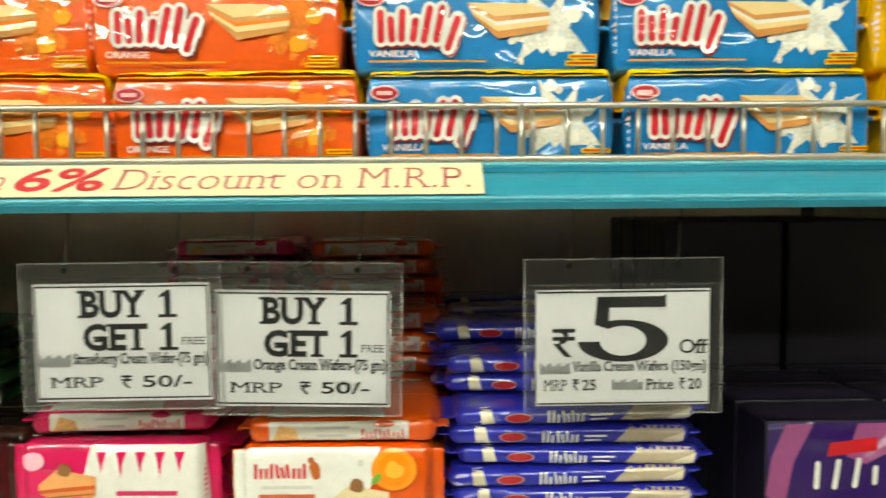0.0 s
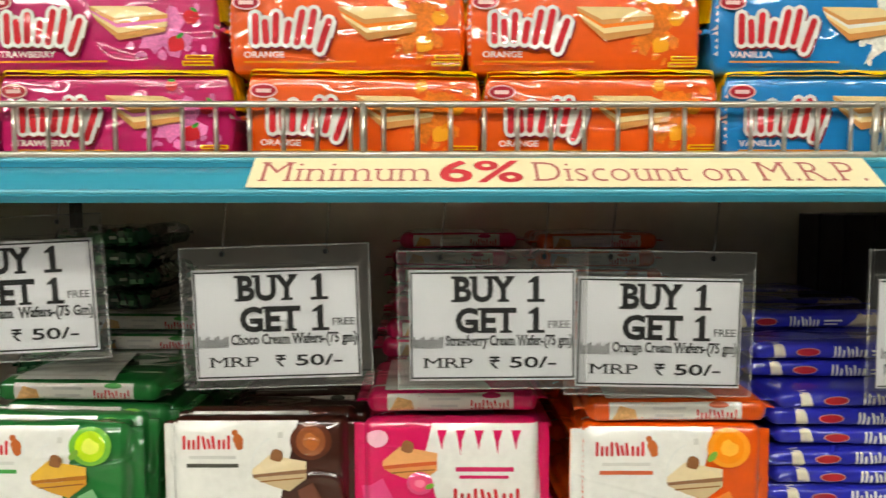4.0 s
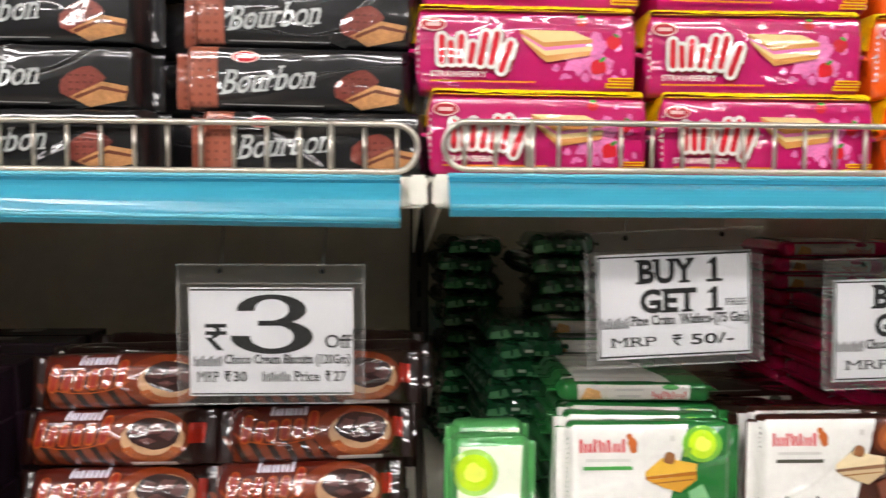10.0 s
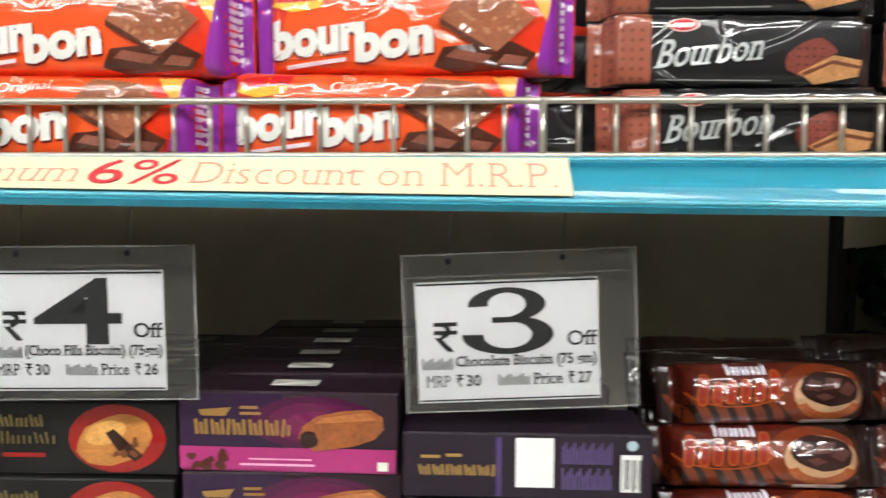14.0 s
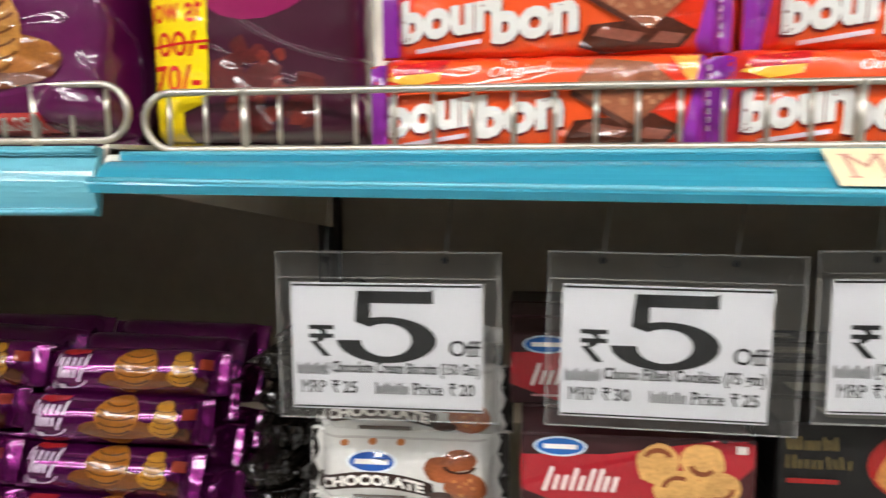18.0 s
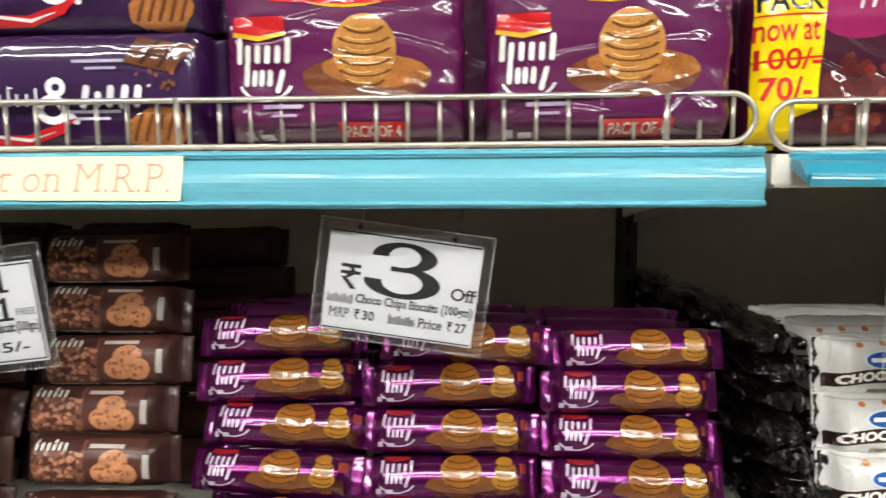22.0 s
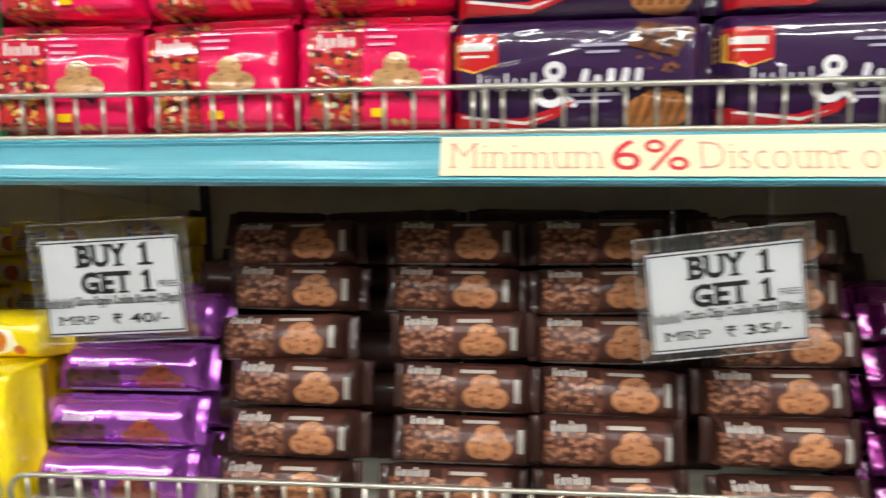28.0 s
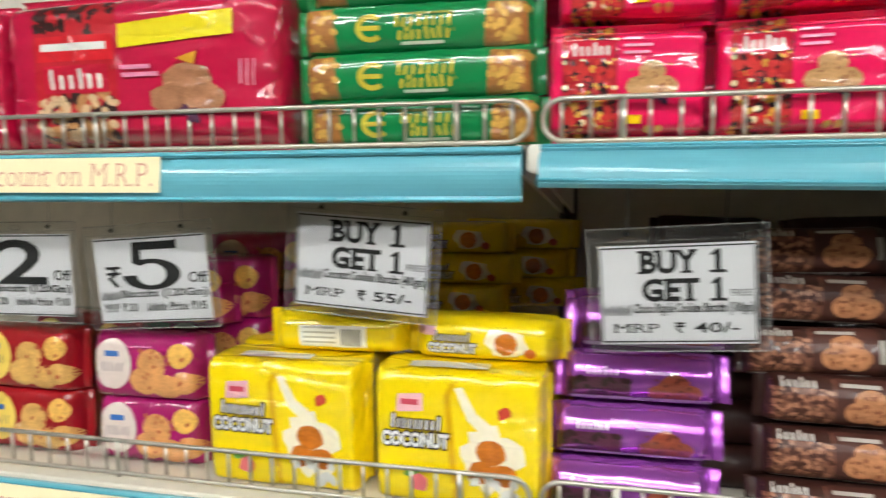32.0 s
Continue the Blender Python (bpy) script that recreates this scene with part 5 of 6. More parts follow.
# a narrower pack at the end of the row
art = [
    ("white_panel", film("dfe6cf"), poly((8, 4), (12, 106), (62, 108), (58, 4))),
    ("halo", film("9ccc5a"), ell(24, 86, 19, 19, 22)),
    ("fruit", film("b8dc1c"), ell(24, 86, 15, 15, 20)),
    ("fruit_core", film("dfe85c"), ell(24, 86, 8, 8, 16, 0, 0.3, 2)),
    ("wafer", photo("d9a03c"), poly((26, 34), (50, 40), (52, 66), (38, 60))),
    ("cream_top", film("8a5a34"), ell(22, 50, 6, 6, 12, 0, 0.2, 3)),
    ("leaf", film("7ab04a"), ell(16, 24, 9, 14, 12, 0.5)),
    ("small_print", film("8aa87a"), rect(10, 28, 14, 38)),
]
pack("pine_small", "wafer_pack", "small green and white pine wafer pack standing on edge", "wafer pack", "pine cream wafer packs", 0.073, 0.112, 0.03, film("4f9a56"), art, n=5.0, fin="v", cr=0.006, tp=0.008, amp=0.0018, seed=77)
PROTO["pine_small"]["deep"] = 0.03
put("pine_small", 0.043, 0.052, LZ, rz=-6, jit=0.3)
put("pine_small", 0.046, 0.086, LZ + 0.002, rz=4)
# piles of flat packs, rising towards the back
for kind, cx, steps in (("straw_flat", 0.485, ((0.086, 6), (0.208, 10), (0.330, 13))), ("orange_cream_flat", 0.647, ((0.070, 6), (0.192, 10), (0.314, 13))), ("pine_flat", 0.175, ((0.120, 6), (0.240, 9), (0.360, 8))), ("choco_flat", 0.335, ((0.112, 5), (0.230, 5)))):
    for y, n in steps:
        for k in range(max(0, n - 7), n):
            put(kind, cx + RND.uniform(-0.006, 0.006), y + RND.uniform(-0.004, 0.004), LZ + 0.020 * k if n < 8 else LZ + 0.020 * (k - n + 7) + 0.0195 * (n - 7), jit=1.6)
        if n > 7:
            for k in range(n - 7):
                put(kind, cx + RND.uniform(-0.004, 0.004), y + 0.006, LZ + 0.0195 * k, jit=0.8)
# a pile of green packs with their crimped ends to the front
pack("green_end", "wafer_pack", "dark green crinkled wafer pack, its crimped end to the front", "wafer pack", "pine cream wafer packs", 0.080, 0.0225, 0.110, surface("crinkled_green_film", "18492c", rough=0.25, vary=0.3, grain=160, bump=0.1, coat=0.7, wave=0.6, fine_folds=2.2), [("edge_flash", film("4f8a5c"), poly((8, 6), (30, 9), (26, 17), (10, 14)) + rect(44, 8, 58, 13)), ("edge_print", film("a8b8a4"), rect(34, 12, 42, 15))], n=4.0, fin="h", cr=0.005, tp=0.008, amp=0.0035, seed=78, nx=18, nr=18, crush=0.009)
PROTO["green_end"]["deep"] = 0.11
for k in range(12):
    put("green_end", 0.048 + RND.uniform(-0.012, 0.012), 0.345 + RND.uniform(-0.012, 0.010), LZ + 0.0212 * k, rz=RND.uniform(-8, 8), ry=RND.uniform(-4, 4), jit=2)
for k in range(9):
    put("green_end", 0.096 + RND.uniform(-0.012, 0.008), 0.215 + RND.uniform(-0.01, 0.01), LZ + 0.0195 * k, rz=RND.uniform(-9, 9), ry=RND.uniform(-4, 4), jit=2)
for k in range(4):
    put("green_end", 0.146 + RND.uniform(-0.010, 0.012), 0.250, LZ + 0.178 + 0.0212 * k, rz=RND.uniform(-8, 8), ry=RND.uniform(-4, 4), jit=2)

# blue wafer bars, piled flat
art = [
    ("end_panel", film("b3a48c"), poly((126, 0), (176, 0), (182, 15), (142, 15))),
    ("end_flash", film("d6ccb6"), poly((150, 0), (180, 4), (182, 12), (164, 5))),
    ("flash", film("cfc6b0"), poly((30, 0), (40, 0), (36, 15), (28, 15))),
    ("logo_rim", film("b88a88"), ell(56, 8, 10, 3.6, 14)),
    ("logo", film("a01824"), ell(56, 8, 9, 2.9, 14)),
    ("lettering", W_, strokes(76, 3, 104, 12.5, 5, 0.05, 0.7, 4) + rect(108, 8, 124, 9.4) + rect(108, 5, 120, 6.2)),
]
pack("blue_bar", "wafer_pack", "flat blue film pack of vanilla cream wafers in a pile", "wafer pack", "blue vanilla wafer packs", 0.196, 0.0152, 0.07, film("20249a"), art, n=4.0, fin="h", cr=0.010, tp=0.008, amp=0.0016, seed=33)
PROTO["blue_bar"]["deep"] = 0.07
for k in range(12):
    put("blue_bar", 0.812 + RND.uniform(-0.010, 0.008) - (0.012 if k > 10 else 0), 0.048 + 0.0012 * k + (0.03 if k > 9 else 0), LZ + 0.0148 * k, ry=RND.uniform(-1, 1), jit=1.6)
for deep in range(3):
    for k in range(10, 13):
        put("blue_bar", 0.806 + RND.uniform(-0.010, 0.010), 0.150 + 0.085 * deep, LZ + 0.0148 * k, ry=RND.uniform(-1, 1), jit=1.6)
    for k in range(10):
        put("blue_bar", 0.806 + RND.uniform(-0.008, 0.008), 0.150 + 0.085 * deep, LZ + 0.0148 * k, jit=1.2, back=True)

# purple cartons
art = [
    ("stripe", film("8a4474"), poly((0, 84), (4, 112), (14, 136), (34, 136), (20, 108), (14, 76))),
    ("stripe_light", film("8a4474"), poly((58, 112), (66, 136), (100, 136), (100, 120), (72, 106))),
    ("logo", film("b81c28"), poly((44, 112), (80, 116), (80, 126), (46, 122))),
    ("lettering", W_, strokes(30, 88, 98, 108, 5, 0.05, 0.66, 3, 4)),
    ("flavour_bar", film("c8b8cc"), rect(36, 74, 98, 80)),
    # flap, side and body near black: the recess's shade is in their colour
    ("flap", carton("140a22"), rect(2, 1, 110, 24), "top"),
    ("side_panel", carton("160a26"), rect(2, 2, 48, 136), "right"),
]
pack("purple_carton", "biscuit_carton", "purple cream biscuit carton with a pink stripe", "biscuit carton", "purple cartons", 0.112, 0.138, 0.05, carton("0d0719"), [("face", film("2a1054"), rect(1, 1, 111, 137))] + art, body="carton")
PROTO["purple_carton"]["deep"] = 0.05
for k in range(2):
    for deep in range(3):
        put("purple_carton", 1.005 + 0.118 * k, 0.052 + 0.054 * deep, LZ, jit=0.5, back=deep > 0)
    # added stack behind, fronts left off, fills the recess with dark for its shade
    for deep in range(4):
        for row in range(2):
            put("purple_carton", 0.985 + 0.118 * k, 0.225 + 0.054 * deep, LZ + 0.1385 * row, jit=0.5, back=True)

CREASE = 0.35
# dark chocolate cream biscuit rolls
art = [
    ("panel", film("4c140a"), poly((9, 16), (96, 16), (108, 45), (9, 45))),
    ("stripe", film("6a2a10"), many(poly, [((17 + 13 * k, 0), (24 + 13 * k, 0), (17 + 13 * k, 13), (7 + 13 * k, 23), (3 + 13 * k, 23), (10 + 13 * k, 12)) for k in range(7)])),
    ("glow", film("6e2a10"), ell(112, 23, 33, 21, 24)),
    ("lettering_rim", film("9c4618"), marks("liuil", 20, 17, 82, 35, 5.0, 0.16, 3, 2.8) + arc(50, 27, 36, 13, 190, 345, 2.0, 14)),
    ("lettering", film("84200f"), marks("liuil", 20, 17, 82, 35, 5.0, 0.16, 3)),
    ("name_lettering", film("d4ccd8"), marks("liuuil", 44, 37, 74, 44, 2.6, 0.08)),
    ("bowl", film("b48c6a"), ell(116, 22, 25, 16, 24)),
    ("bowl_side", photo("9a4e22"), arc(116, 20, 25, 16, 200, 340, 8, 16)),
    ("chocolate", photo("2a100e"), ell(117, 26, 21.5, 12, 20, 0, 0.15, 4)),
    ("chunk", photo("54302c"), poly((98, 26), (104, 33), (112, 31), (109, 24)) + poly((111, 25), (116, 34), (127, 33), (124, 26)) + poly((122, 24), (130, 31), (136, 26), (130, 20)) + poly((106, 21), (113, 23), (120, 20), (112, 17))),
    ("label", film("b02818"), rect(143, 18, 151, 34)),
    ("foot_line", film("c8c4bc"), rect(98, 1.5, 134, 4.2)),
]
pack("burst_roll", "biscuit_roll", "dark brown film roll of chocolate cream biscuits", "biscuit roll", "brown chocolate biscuit rolls", 0.160, 0.046, 0.046, film("1c0906"), art, spin=12, n=2.4, fin="v", cr=0.012, tp=0.014, amp=0.0018, seed=36)
PROTO["burst_roll"]["deep"] = 0.045
for cx, rows in ((-0.256, 4), (-0.090, 4)):
    for k in range(rows):
        for deep in range(3):
            off = -0.008 if k < 3 else 0.006
            put("burst_roll", cx + RND.uniform(-0.009, 0.009) + (off if cx > -0.1 else 0), 0.038 + 0.012 * k + 0.052 * deep, LZ + 0.0424 * k + (0.003 if cx > -0.1 else 0), rx=-6 + RND.uniform(-6, 6), jit=2.2, back=deep > 0)

CREASE = 0.2
# violet cartons of filled biscuits
front = [
    ("left_panel", film("240a30"), rect(1, 17, 70, 53)),
    ("glow", film("440a34"), ell(92, 34, 44, 18, 22)),
    ("glow_middle", film("560c3c"), ell(92, 34, 32, 14, 20)),
    ("glow_heart", film("681046"), ell(92, 33, 20, 9, 18)),
    ("band", film("a02a6c"), rect(0, 0, 146, 17)),
    ("lettering", film("94703a"), strokes(10, 25, 76, 36, 8, 0.05, 0.62, 5)),
    ("crest", film("94703a"), poly((14, 42), (36, 44), (32, 38), (16, 38)) + rect(42, 39, 56, 41) + rect(42, 43, 54, 45)),
    ("bar", photo("94542c"), poly((81, 24), (84, 32), (94, 39), (112, 43), (129, 44), (137, 39), (138, 31), (132, 24), (118, 19), (92, 15))),
    ("bar_light", photo("b06c3c"), poly((92, 34), (97, 38), (127, 42), (134, 37))),
    ("filling", film("2a0e0a"), ell(88, 23, 6.5, 6, 12, 0.5, 0.2, 3)),
    ("cocoa", film("4a1c14"), specks(8, 3, 32, 15, 9, 3.2, 4)),
    ("print_line", film("e8a8c8"), rect(42, 5, 92, 6.5) + rect(48, 9, 90, 10)),
    ("veg_mark", film("d8e0d0"), rect(134, 3, 141, 9)),
    ("top_label", W_, rect(60, 6, 92, 22), "top"),
]
pack("violet_carton", "biscuit_carton", "violet carton of chocolate-filled biscuits with a pink band", "biscuit carton", "violet filled biscuit cartons", 0.148, 0.0545, 0.042, carton("1e0818"), front, body="carton")
PROTO["violet_carton"]["deep"] = 0.042
back = [
    ("lettering", film("9a7a44"), strokes(10, 15, 62, 22, 8, 0.0, 0.62, 5) + rect(12, 26, 24, 28) + rect(28, 27, 38, 29)),
    ("fold", film("4a3a6a"), rect(60, 2, 63, 40)),
    ("white_patch", paper("dcdcd8"), rect(72, 8, 96, 40)),
    ("text_block", film("5c4c7a"), many(rect, [(101 + 1.9 * (k % 17), 7 + 16.5 * (k // 17), 102 + 1.9 * (k % 17), 21 + 16.5 * (k // 17) - 2.2 * (k * 5 % 3)) for k in range(34)])),
    ("barcode_ground", paper("dcdcd8"), rect(138, 6, 151, 30)),
    ("barcode", K_, many(rect, [(139.6 + 1.45 * k, 8 - 1.2 * (k in (0, 4, 7)), 140.1 + 1.45 * k + 0.5 * (k % 3 == 1), 27) for k in range(8)])),
    ("round_mark", film("a8c0c8"), ell(145, 36, 3.4, 3.4, 12)),
]
pack("violet_carton_back", "biscuit_carton", "violet biscuit carton turned to show its printed back and bar code", "biscuit carton", "violet filled biscuit cartons", 0.158, 0.0425, 0.055, carton("1a0a1c"), back, body="carton")
PROTO["violet_carton_back"]["deep"] = 0.055
for k in range(3):
    for deep in range(6 if k < 3 else 5):
        put("violet_carton", -0.589 + RND.uniform(-0.002, 0.002), 0.030 + 0.047 * deep, LZ + 0.0035 + 0.0548 * k - (0.0 if deep else 0.001), jit=0.7, back=deep > 0)
        if deep or k < 2:
            put("violet_carton", -0.437 + RND.uniform(-0.003, 0.003), 0.042 + 0.047 * deep, LZ + 0.0035 + 0.0548 * (k if k < 2 else 2) - 0.012 * (k == 2), jit=0.7, back=deep > 0)
put("violet_carton_back", -0.4335, 0.010, LZ + 0.104, jit=0.6)
put("violet_carton_back", -0.428, 0.010, LZ + 0.0530, jit=0.9)
put("violet_carton_back", -0.434, 0.010, LZ + 0.0045, jit=0.9)

# black cartons with a filled cookie
art = [
    ("glow", film("8a1414"), ell(86, 26, 34, 24, 22)),
    ("cookie", photo("b8783a"), ell(84, 25, 27, 17, 20, 0.3, 0.08, 3)),
    ("cookie_light", photo("d8a058"), ell(78, 30, 15, 8, 16, 0.3)),
    ("split", film("2a100c"), poly((78, 30), (84, 33), (104, 14), (98, 10), (86, 18))),
    ("nut_print", film("6a3a1e"), specks(82, 14, 100, 28, 7, 2.2, 4)),
    ("lettering", film("6e5f38"), strokes(4, 34, 36, 43, 4, 0.0, 0.55, 7) + strokes(4, 22, 44, 31, 7, 0.0, 0.55, 8)),
    ("script_line", film("8a1c1c"), rect(6, 13, 36, 16)),
    ("top_label", film("8a8478"), rect(30, 6, 84, 26), "top"),
]
pack("black_carton", "biscuit_carton", "black carton with a filled cookie on a red glow", "biscuit carton", "black filled cookie cartons", 0.128, 0.051, 0.046, carton("080605"), art, body="carton")
PROTO["black_carton"]["deep"] = 0.046
for k in range(3):
    for deep in range(5):
        put("black_carton", -0.734 + RND.uniform(-0.003, 0.003), 0.036 + 0.05 * deep + (0.006 if k == 2 else 0), LZ + 0.001 + 0.0515 * k, jit=0.8, back=deep > 0)

# deep red cartons of filled cookies
art = [
    ("flash", film("9a1a26"), poly((0, 14), (0, 36), (52, 38), (120, 50), (138, 50), (138, 0), (40, 0))),
    ("flash_dark", film("3a0c12"), poly((104, 0), (138, 0), (138, 34))),
    ("logo_rim", film("c8d8e4"), ell(24, 42, 16, 6.4, 18)),
    ("logo", film("1c5aa0"), ell(24, 42, 14.6, 5.3, 18)),
    ("logo_mark", W_, rect(14, 40.5, 34, 43.5)),
    ("script_lettering", film("e8dcd8"), marks("hiilillu", 12, 14, 58, 29, 2.3, 0.28)),
    ("small_print", film("c89898"), rect(14, 6, 46, 7.6)),
    ("cookie", photo("c89858"), ell(82, 34, 13, 13, 16, 0, 0.15, 3) + ell(108, 36, 13, 12, 16, 0, 0.15, 4) + ell(94, 18, 14, 12, 16, 0, 0.15, 5) + ell(118, 20, 12, 11, 16, 0, 0.15, 6)),
    ("cookie_swirl", film("7a3e1e"), many(arc, [(82, 34, 10, 10, 30, 150, 3, 8), (108, 36, 9, 9, 200, 320, 3, 8), (94, 18, 10, 9, 60, 170, 3, 8), (118, 20, 9, 8, 250, 360, 3, 8)])),
    ("veg_mark", film("d0c8c0"), rect(127, 42, 133, 47)),
]
pack("red_carton", "biscuit_carton", "deep red carton of filled cookies with a blue oval mark", "biscuit carton", "deep red cookie cartons", 0.139, 0.0495, 0.048, carton("2c070c"), art, body="carton")
PROTO["red_carton"]["deep"] = 0.048
for k in range(4):
    for deep in range(4):
        if k < 3 or deep > 0:
            put("red_carton", -0.882 + RND.uniform(-0.003, 0.003) - (0.012 if k > 2 else 0), 0.024 + 0.052 * deep, LZ - 0.001 + 0.05 * k, jit=0.7, back=deep > (1 if k > 2 else 0))

CREASE = 0.5
# white chocolate cream biscuit packs with black ends
art = [
    ("black_end", film("17120f"), poly((-2, 0), (5, 0), (2, 9), (6, 17), (2, 26), (6, 35), (3, 44), (6, 52), (-2, 52)) + poly((146, 0), (138, 0), (141, 9), (137, 18), (141, 27), (137, 36), (140, 45), (137, 52), (146, 52))),
    ("logo_rim", film("d8e0e8"), ell(50, 33.5, 18, 8, 18)),
    ("logo", film("1c4f9c"), ell(50, 33.5, 16, 6.6, 18)),
    ("logo_mark", W_, rect(38, 31.8, 62, 35.2)),
    ("banner", film("2c1a14"), bowed(rect(7, 8, 93, 19.5), 50, 43, 7)),
    ("lettering", film("efeae2"), bowed(text("CHOCOLATE", 13, 9.8, 87, 17.8, 0.05), 50, 43, 7)),
    ("script_line", film("4a3a30"), rect(36, 6, 74, 9.5)),
    ("cookie", photo("9a5430"), ell(116, 17, 15, 12, 16, 0, 0.12, 4) + ell(112, 36, 12, 7, 14, 0, 0.12, 5) + ell(98, 30, 11, 9, 14, 0, 0.12, 6)),
    ("cookie_cream", film("3a1c12"), arc(112, 33, 12, 6, 190, 350, 3, 8) + ell(98, 10, 9, 4, 12)),
    ("crumb", film("c07a44"), specks(108, 12, 124, 24, 6, 1.5, 3)),
    ("top_line", film("b8b4ae"), rect(8, 48, 130, 49.4)),
    ("seal_print", film("b8703c"), ell(30, 45.5, 3, 2) + ell(50, 46.5, 3, 2) + ell(70, 46.5, 3, 2)),
]
pack("white_pack", "biscuit_roll", "white film pack of chocolate cream biscuits with jagged black ends", "biscuit roll", "white chocolate biscuit packs", 0.146, 0.052, 0.05, film("d0cec8"), art, n=2.4, fin="v", cr=0.010, tp=0.014, amp=0.0018, seed=40)
PROTO["white_pack"]["deep"] = 0.05
for k in range(3):
    for deep in range(3):
        put("white_pack", -1.034 + RND.uniform(-0.004, 0.004) - 0.004 * deep, 0.052 + 0.013 * k + 0.055 * deep, LZ + 0.0265 + 0.0455 * k, rx=-8 if deep == 0 else 0, back=deep > 1)
CREASE = 1.0
# black packs of the same make, their crimped ends to the front
pack("black_pack", "biscuit_roll", "black crinkled film biscuit pack, its crimped end showing", "biscuit roll", "black biscuit packs", 0.058, 0.027, 0.085, surface("crinkled_black_film", "0b0806", rough=0.22, vary=0.3, grain=160, bump=0.1, coat=0.5, wave=0.6, fine_folds=2.2), [], n=2.6, fin="h", cr=0.010, tp=0.016, amp=0.0030, seed=41, nx=16, nr=18, crush=0.014)
PROTO["black_pack"]["deep"] = 0.085
for k in range(7):
    for deep in range(4):
        put("black_pack", -1.133 - 0.010 * deep + RND.uniform(-0.008, 0.008), 0.048 + 0.010 * k + 0.088 * deep + RND.uniform(-0.006, 0.006), LZ + 0.0235 * k, rz=RND.uniform(-10, 10), ry=RND.uniform(-6, 6), jit=2.5)

for x in (-1.070, -1.004):
    for deep in range(2):
        put("black_pack", x, 0.055 + 0.09 * deep, LZ, jit=1)

CREASE = 0.1
# purple and gold cookie rolls
LILAC = film("c6b4c6")
art = [
    ("gold_ground", foil("5c3016"), poly((62, 2), (136, 2), (138, 14), (58, 13))),
    ("logo", film("8e1c20"), poly((20, 35), (42, 35), (42, 32), (30, 30), (20, 32))),
    ("lettering", LILAC, marks("luiil", 16, 21.5, 45, 31, 2.3, 0.1) + marks("liuj", 21, 12.5, 43, 21, 2.2, 0.1) + arc(31, 15, 16, 10, 205, 335, 1.4, 10)),
    ("brim", photo("6a3a16"), ell(86, 12, 32, 7, 18, 0, 0.1, 3)),
    ("cookie", photo("8e5618"), ell(84, 22, 17, 15, 18)),
    ("cookie_small", photo("9c6a1c"), ell(120, 14, 11, 7, 14) + ell(121, 22, 9, 7, 14) + ell(120, 29, 7, 5, 12)),
    ("cookie_ridge", film("4a280c"), many(arc, [(84, 34 - 5 * k, 16 if 0 < k < 4 else 13, 6, 205, 335, 2.4, 8) for k in range(5)]) + many(arc, [(121, 29 - 4 * k, 9, 4, 205, 335, 1.4, 8) for k in range(5)])),
    ("label", film("8a3424"), rect(133, 20, 139, 28)),
    ("icon_print", film("b8b0bc"), rect(14, 5, 18, 9) + rect(22, 5, 28, 8)),
]
pack("gold_roll", "biscuit_roll", "purple and gold foil roll of cookies in a stacked pile", "biscuit roll", "purple and gold cookie rolls", 0.150, 0.0368, 0.042, foil("5e1052"), art, n=2.1, fin="v", cr=0.010, tp=0.014, amp=0.0010, seed=44, spin=16)
PROTO["gold_roll"]["deep"] = 0.042
for cx, rows in ((-1.563, 5), (-1.410, 5), (-1.252, 5)):
    for k in range(rows):
        for deep in range(3):
            put("gold_roll", cx + RND.uniform(-0.009, 0.009) + 0.002 * k * (1 if cx < -1.5 else -1 if cx > -1.3 else 0), 0.034 + 0.014 * k + RND.uniform(-0.003, 0.003) + 0.05 * deep, LZ + (0.0366 if cx < -1.5 else 0.0346 if cx < -1.3 else 0.0332) * k, rx=-9 + RND.uniform(-7, 7), jit=2.8, back=deep > 0)

# dark brown chocolate chip rolls
art = [
    ("chip_panel", dull("704636", 0.38, 480), rect(9, 1, 60, 40)),
    ("chip_print", dull("44231a"), specks(11, 3, 58, 32, 60, 2.3, 5)),
    ("chip_light", dull("a8745a", 0.38, 480), specks(11, 3, 58, 32, 52, 1.8, 6)),
    ("tail_panel", dull("4a2922"), rect(60, 1, 112, 41)),
    ("logo_ground", dull("3a1e18"), rect(9, 32, 58, 42)),
    ("logo", dull("d8d0c8"), marks("liilu", 16, 32.6, 46, 39.6, 2.4)),
    ("small_print", dull("b0a8a0"), rect(64, 34.5, 94, 37.5)),
    ("cookie", dull("b47a54", 0.38, 480), ell(86, 24, 12.5, 10, 18, 0, 0.06, 3) + ell(78.5, 14, 12, 9.5, 18, 0, 0.06, 4) + ell(94, 13.5, 12, 9.5, 18, 0, 0.06, 5)),
    ("crumb_print", dull("7e4c32"), specks(70, 7, 103, 30, 22, 1.6, 7)),
    ("end_print", dull("9a948c"), rect(111, 10, 116, 30)),
    ("foot_line", dull("d8d2ca"), rect(10, -1.0, 108, 1.6)),
]
pack("brown_roll", "biscuit_roll", "dark brown film roll of chocolate chip cookies in a tall pile", "biscuit roll", "brown chocolate chip rolls", 0.133, 0.043, 0.046, dull("331b16"), art, spin=8, n=2.3, fin="v", cr=0.008, tp=0.012, amp=0.0014, seed=47)
PROTO["brown_roll"]["deep"] = 0.046
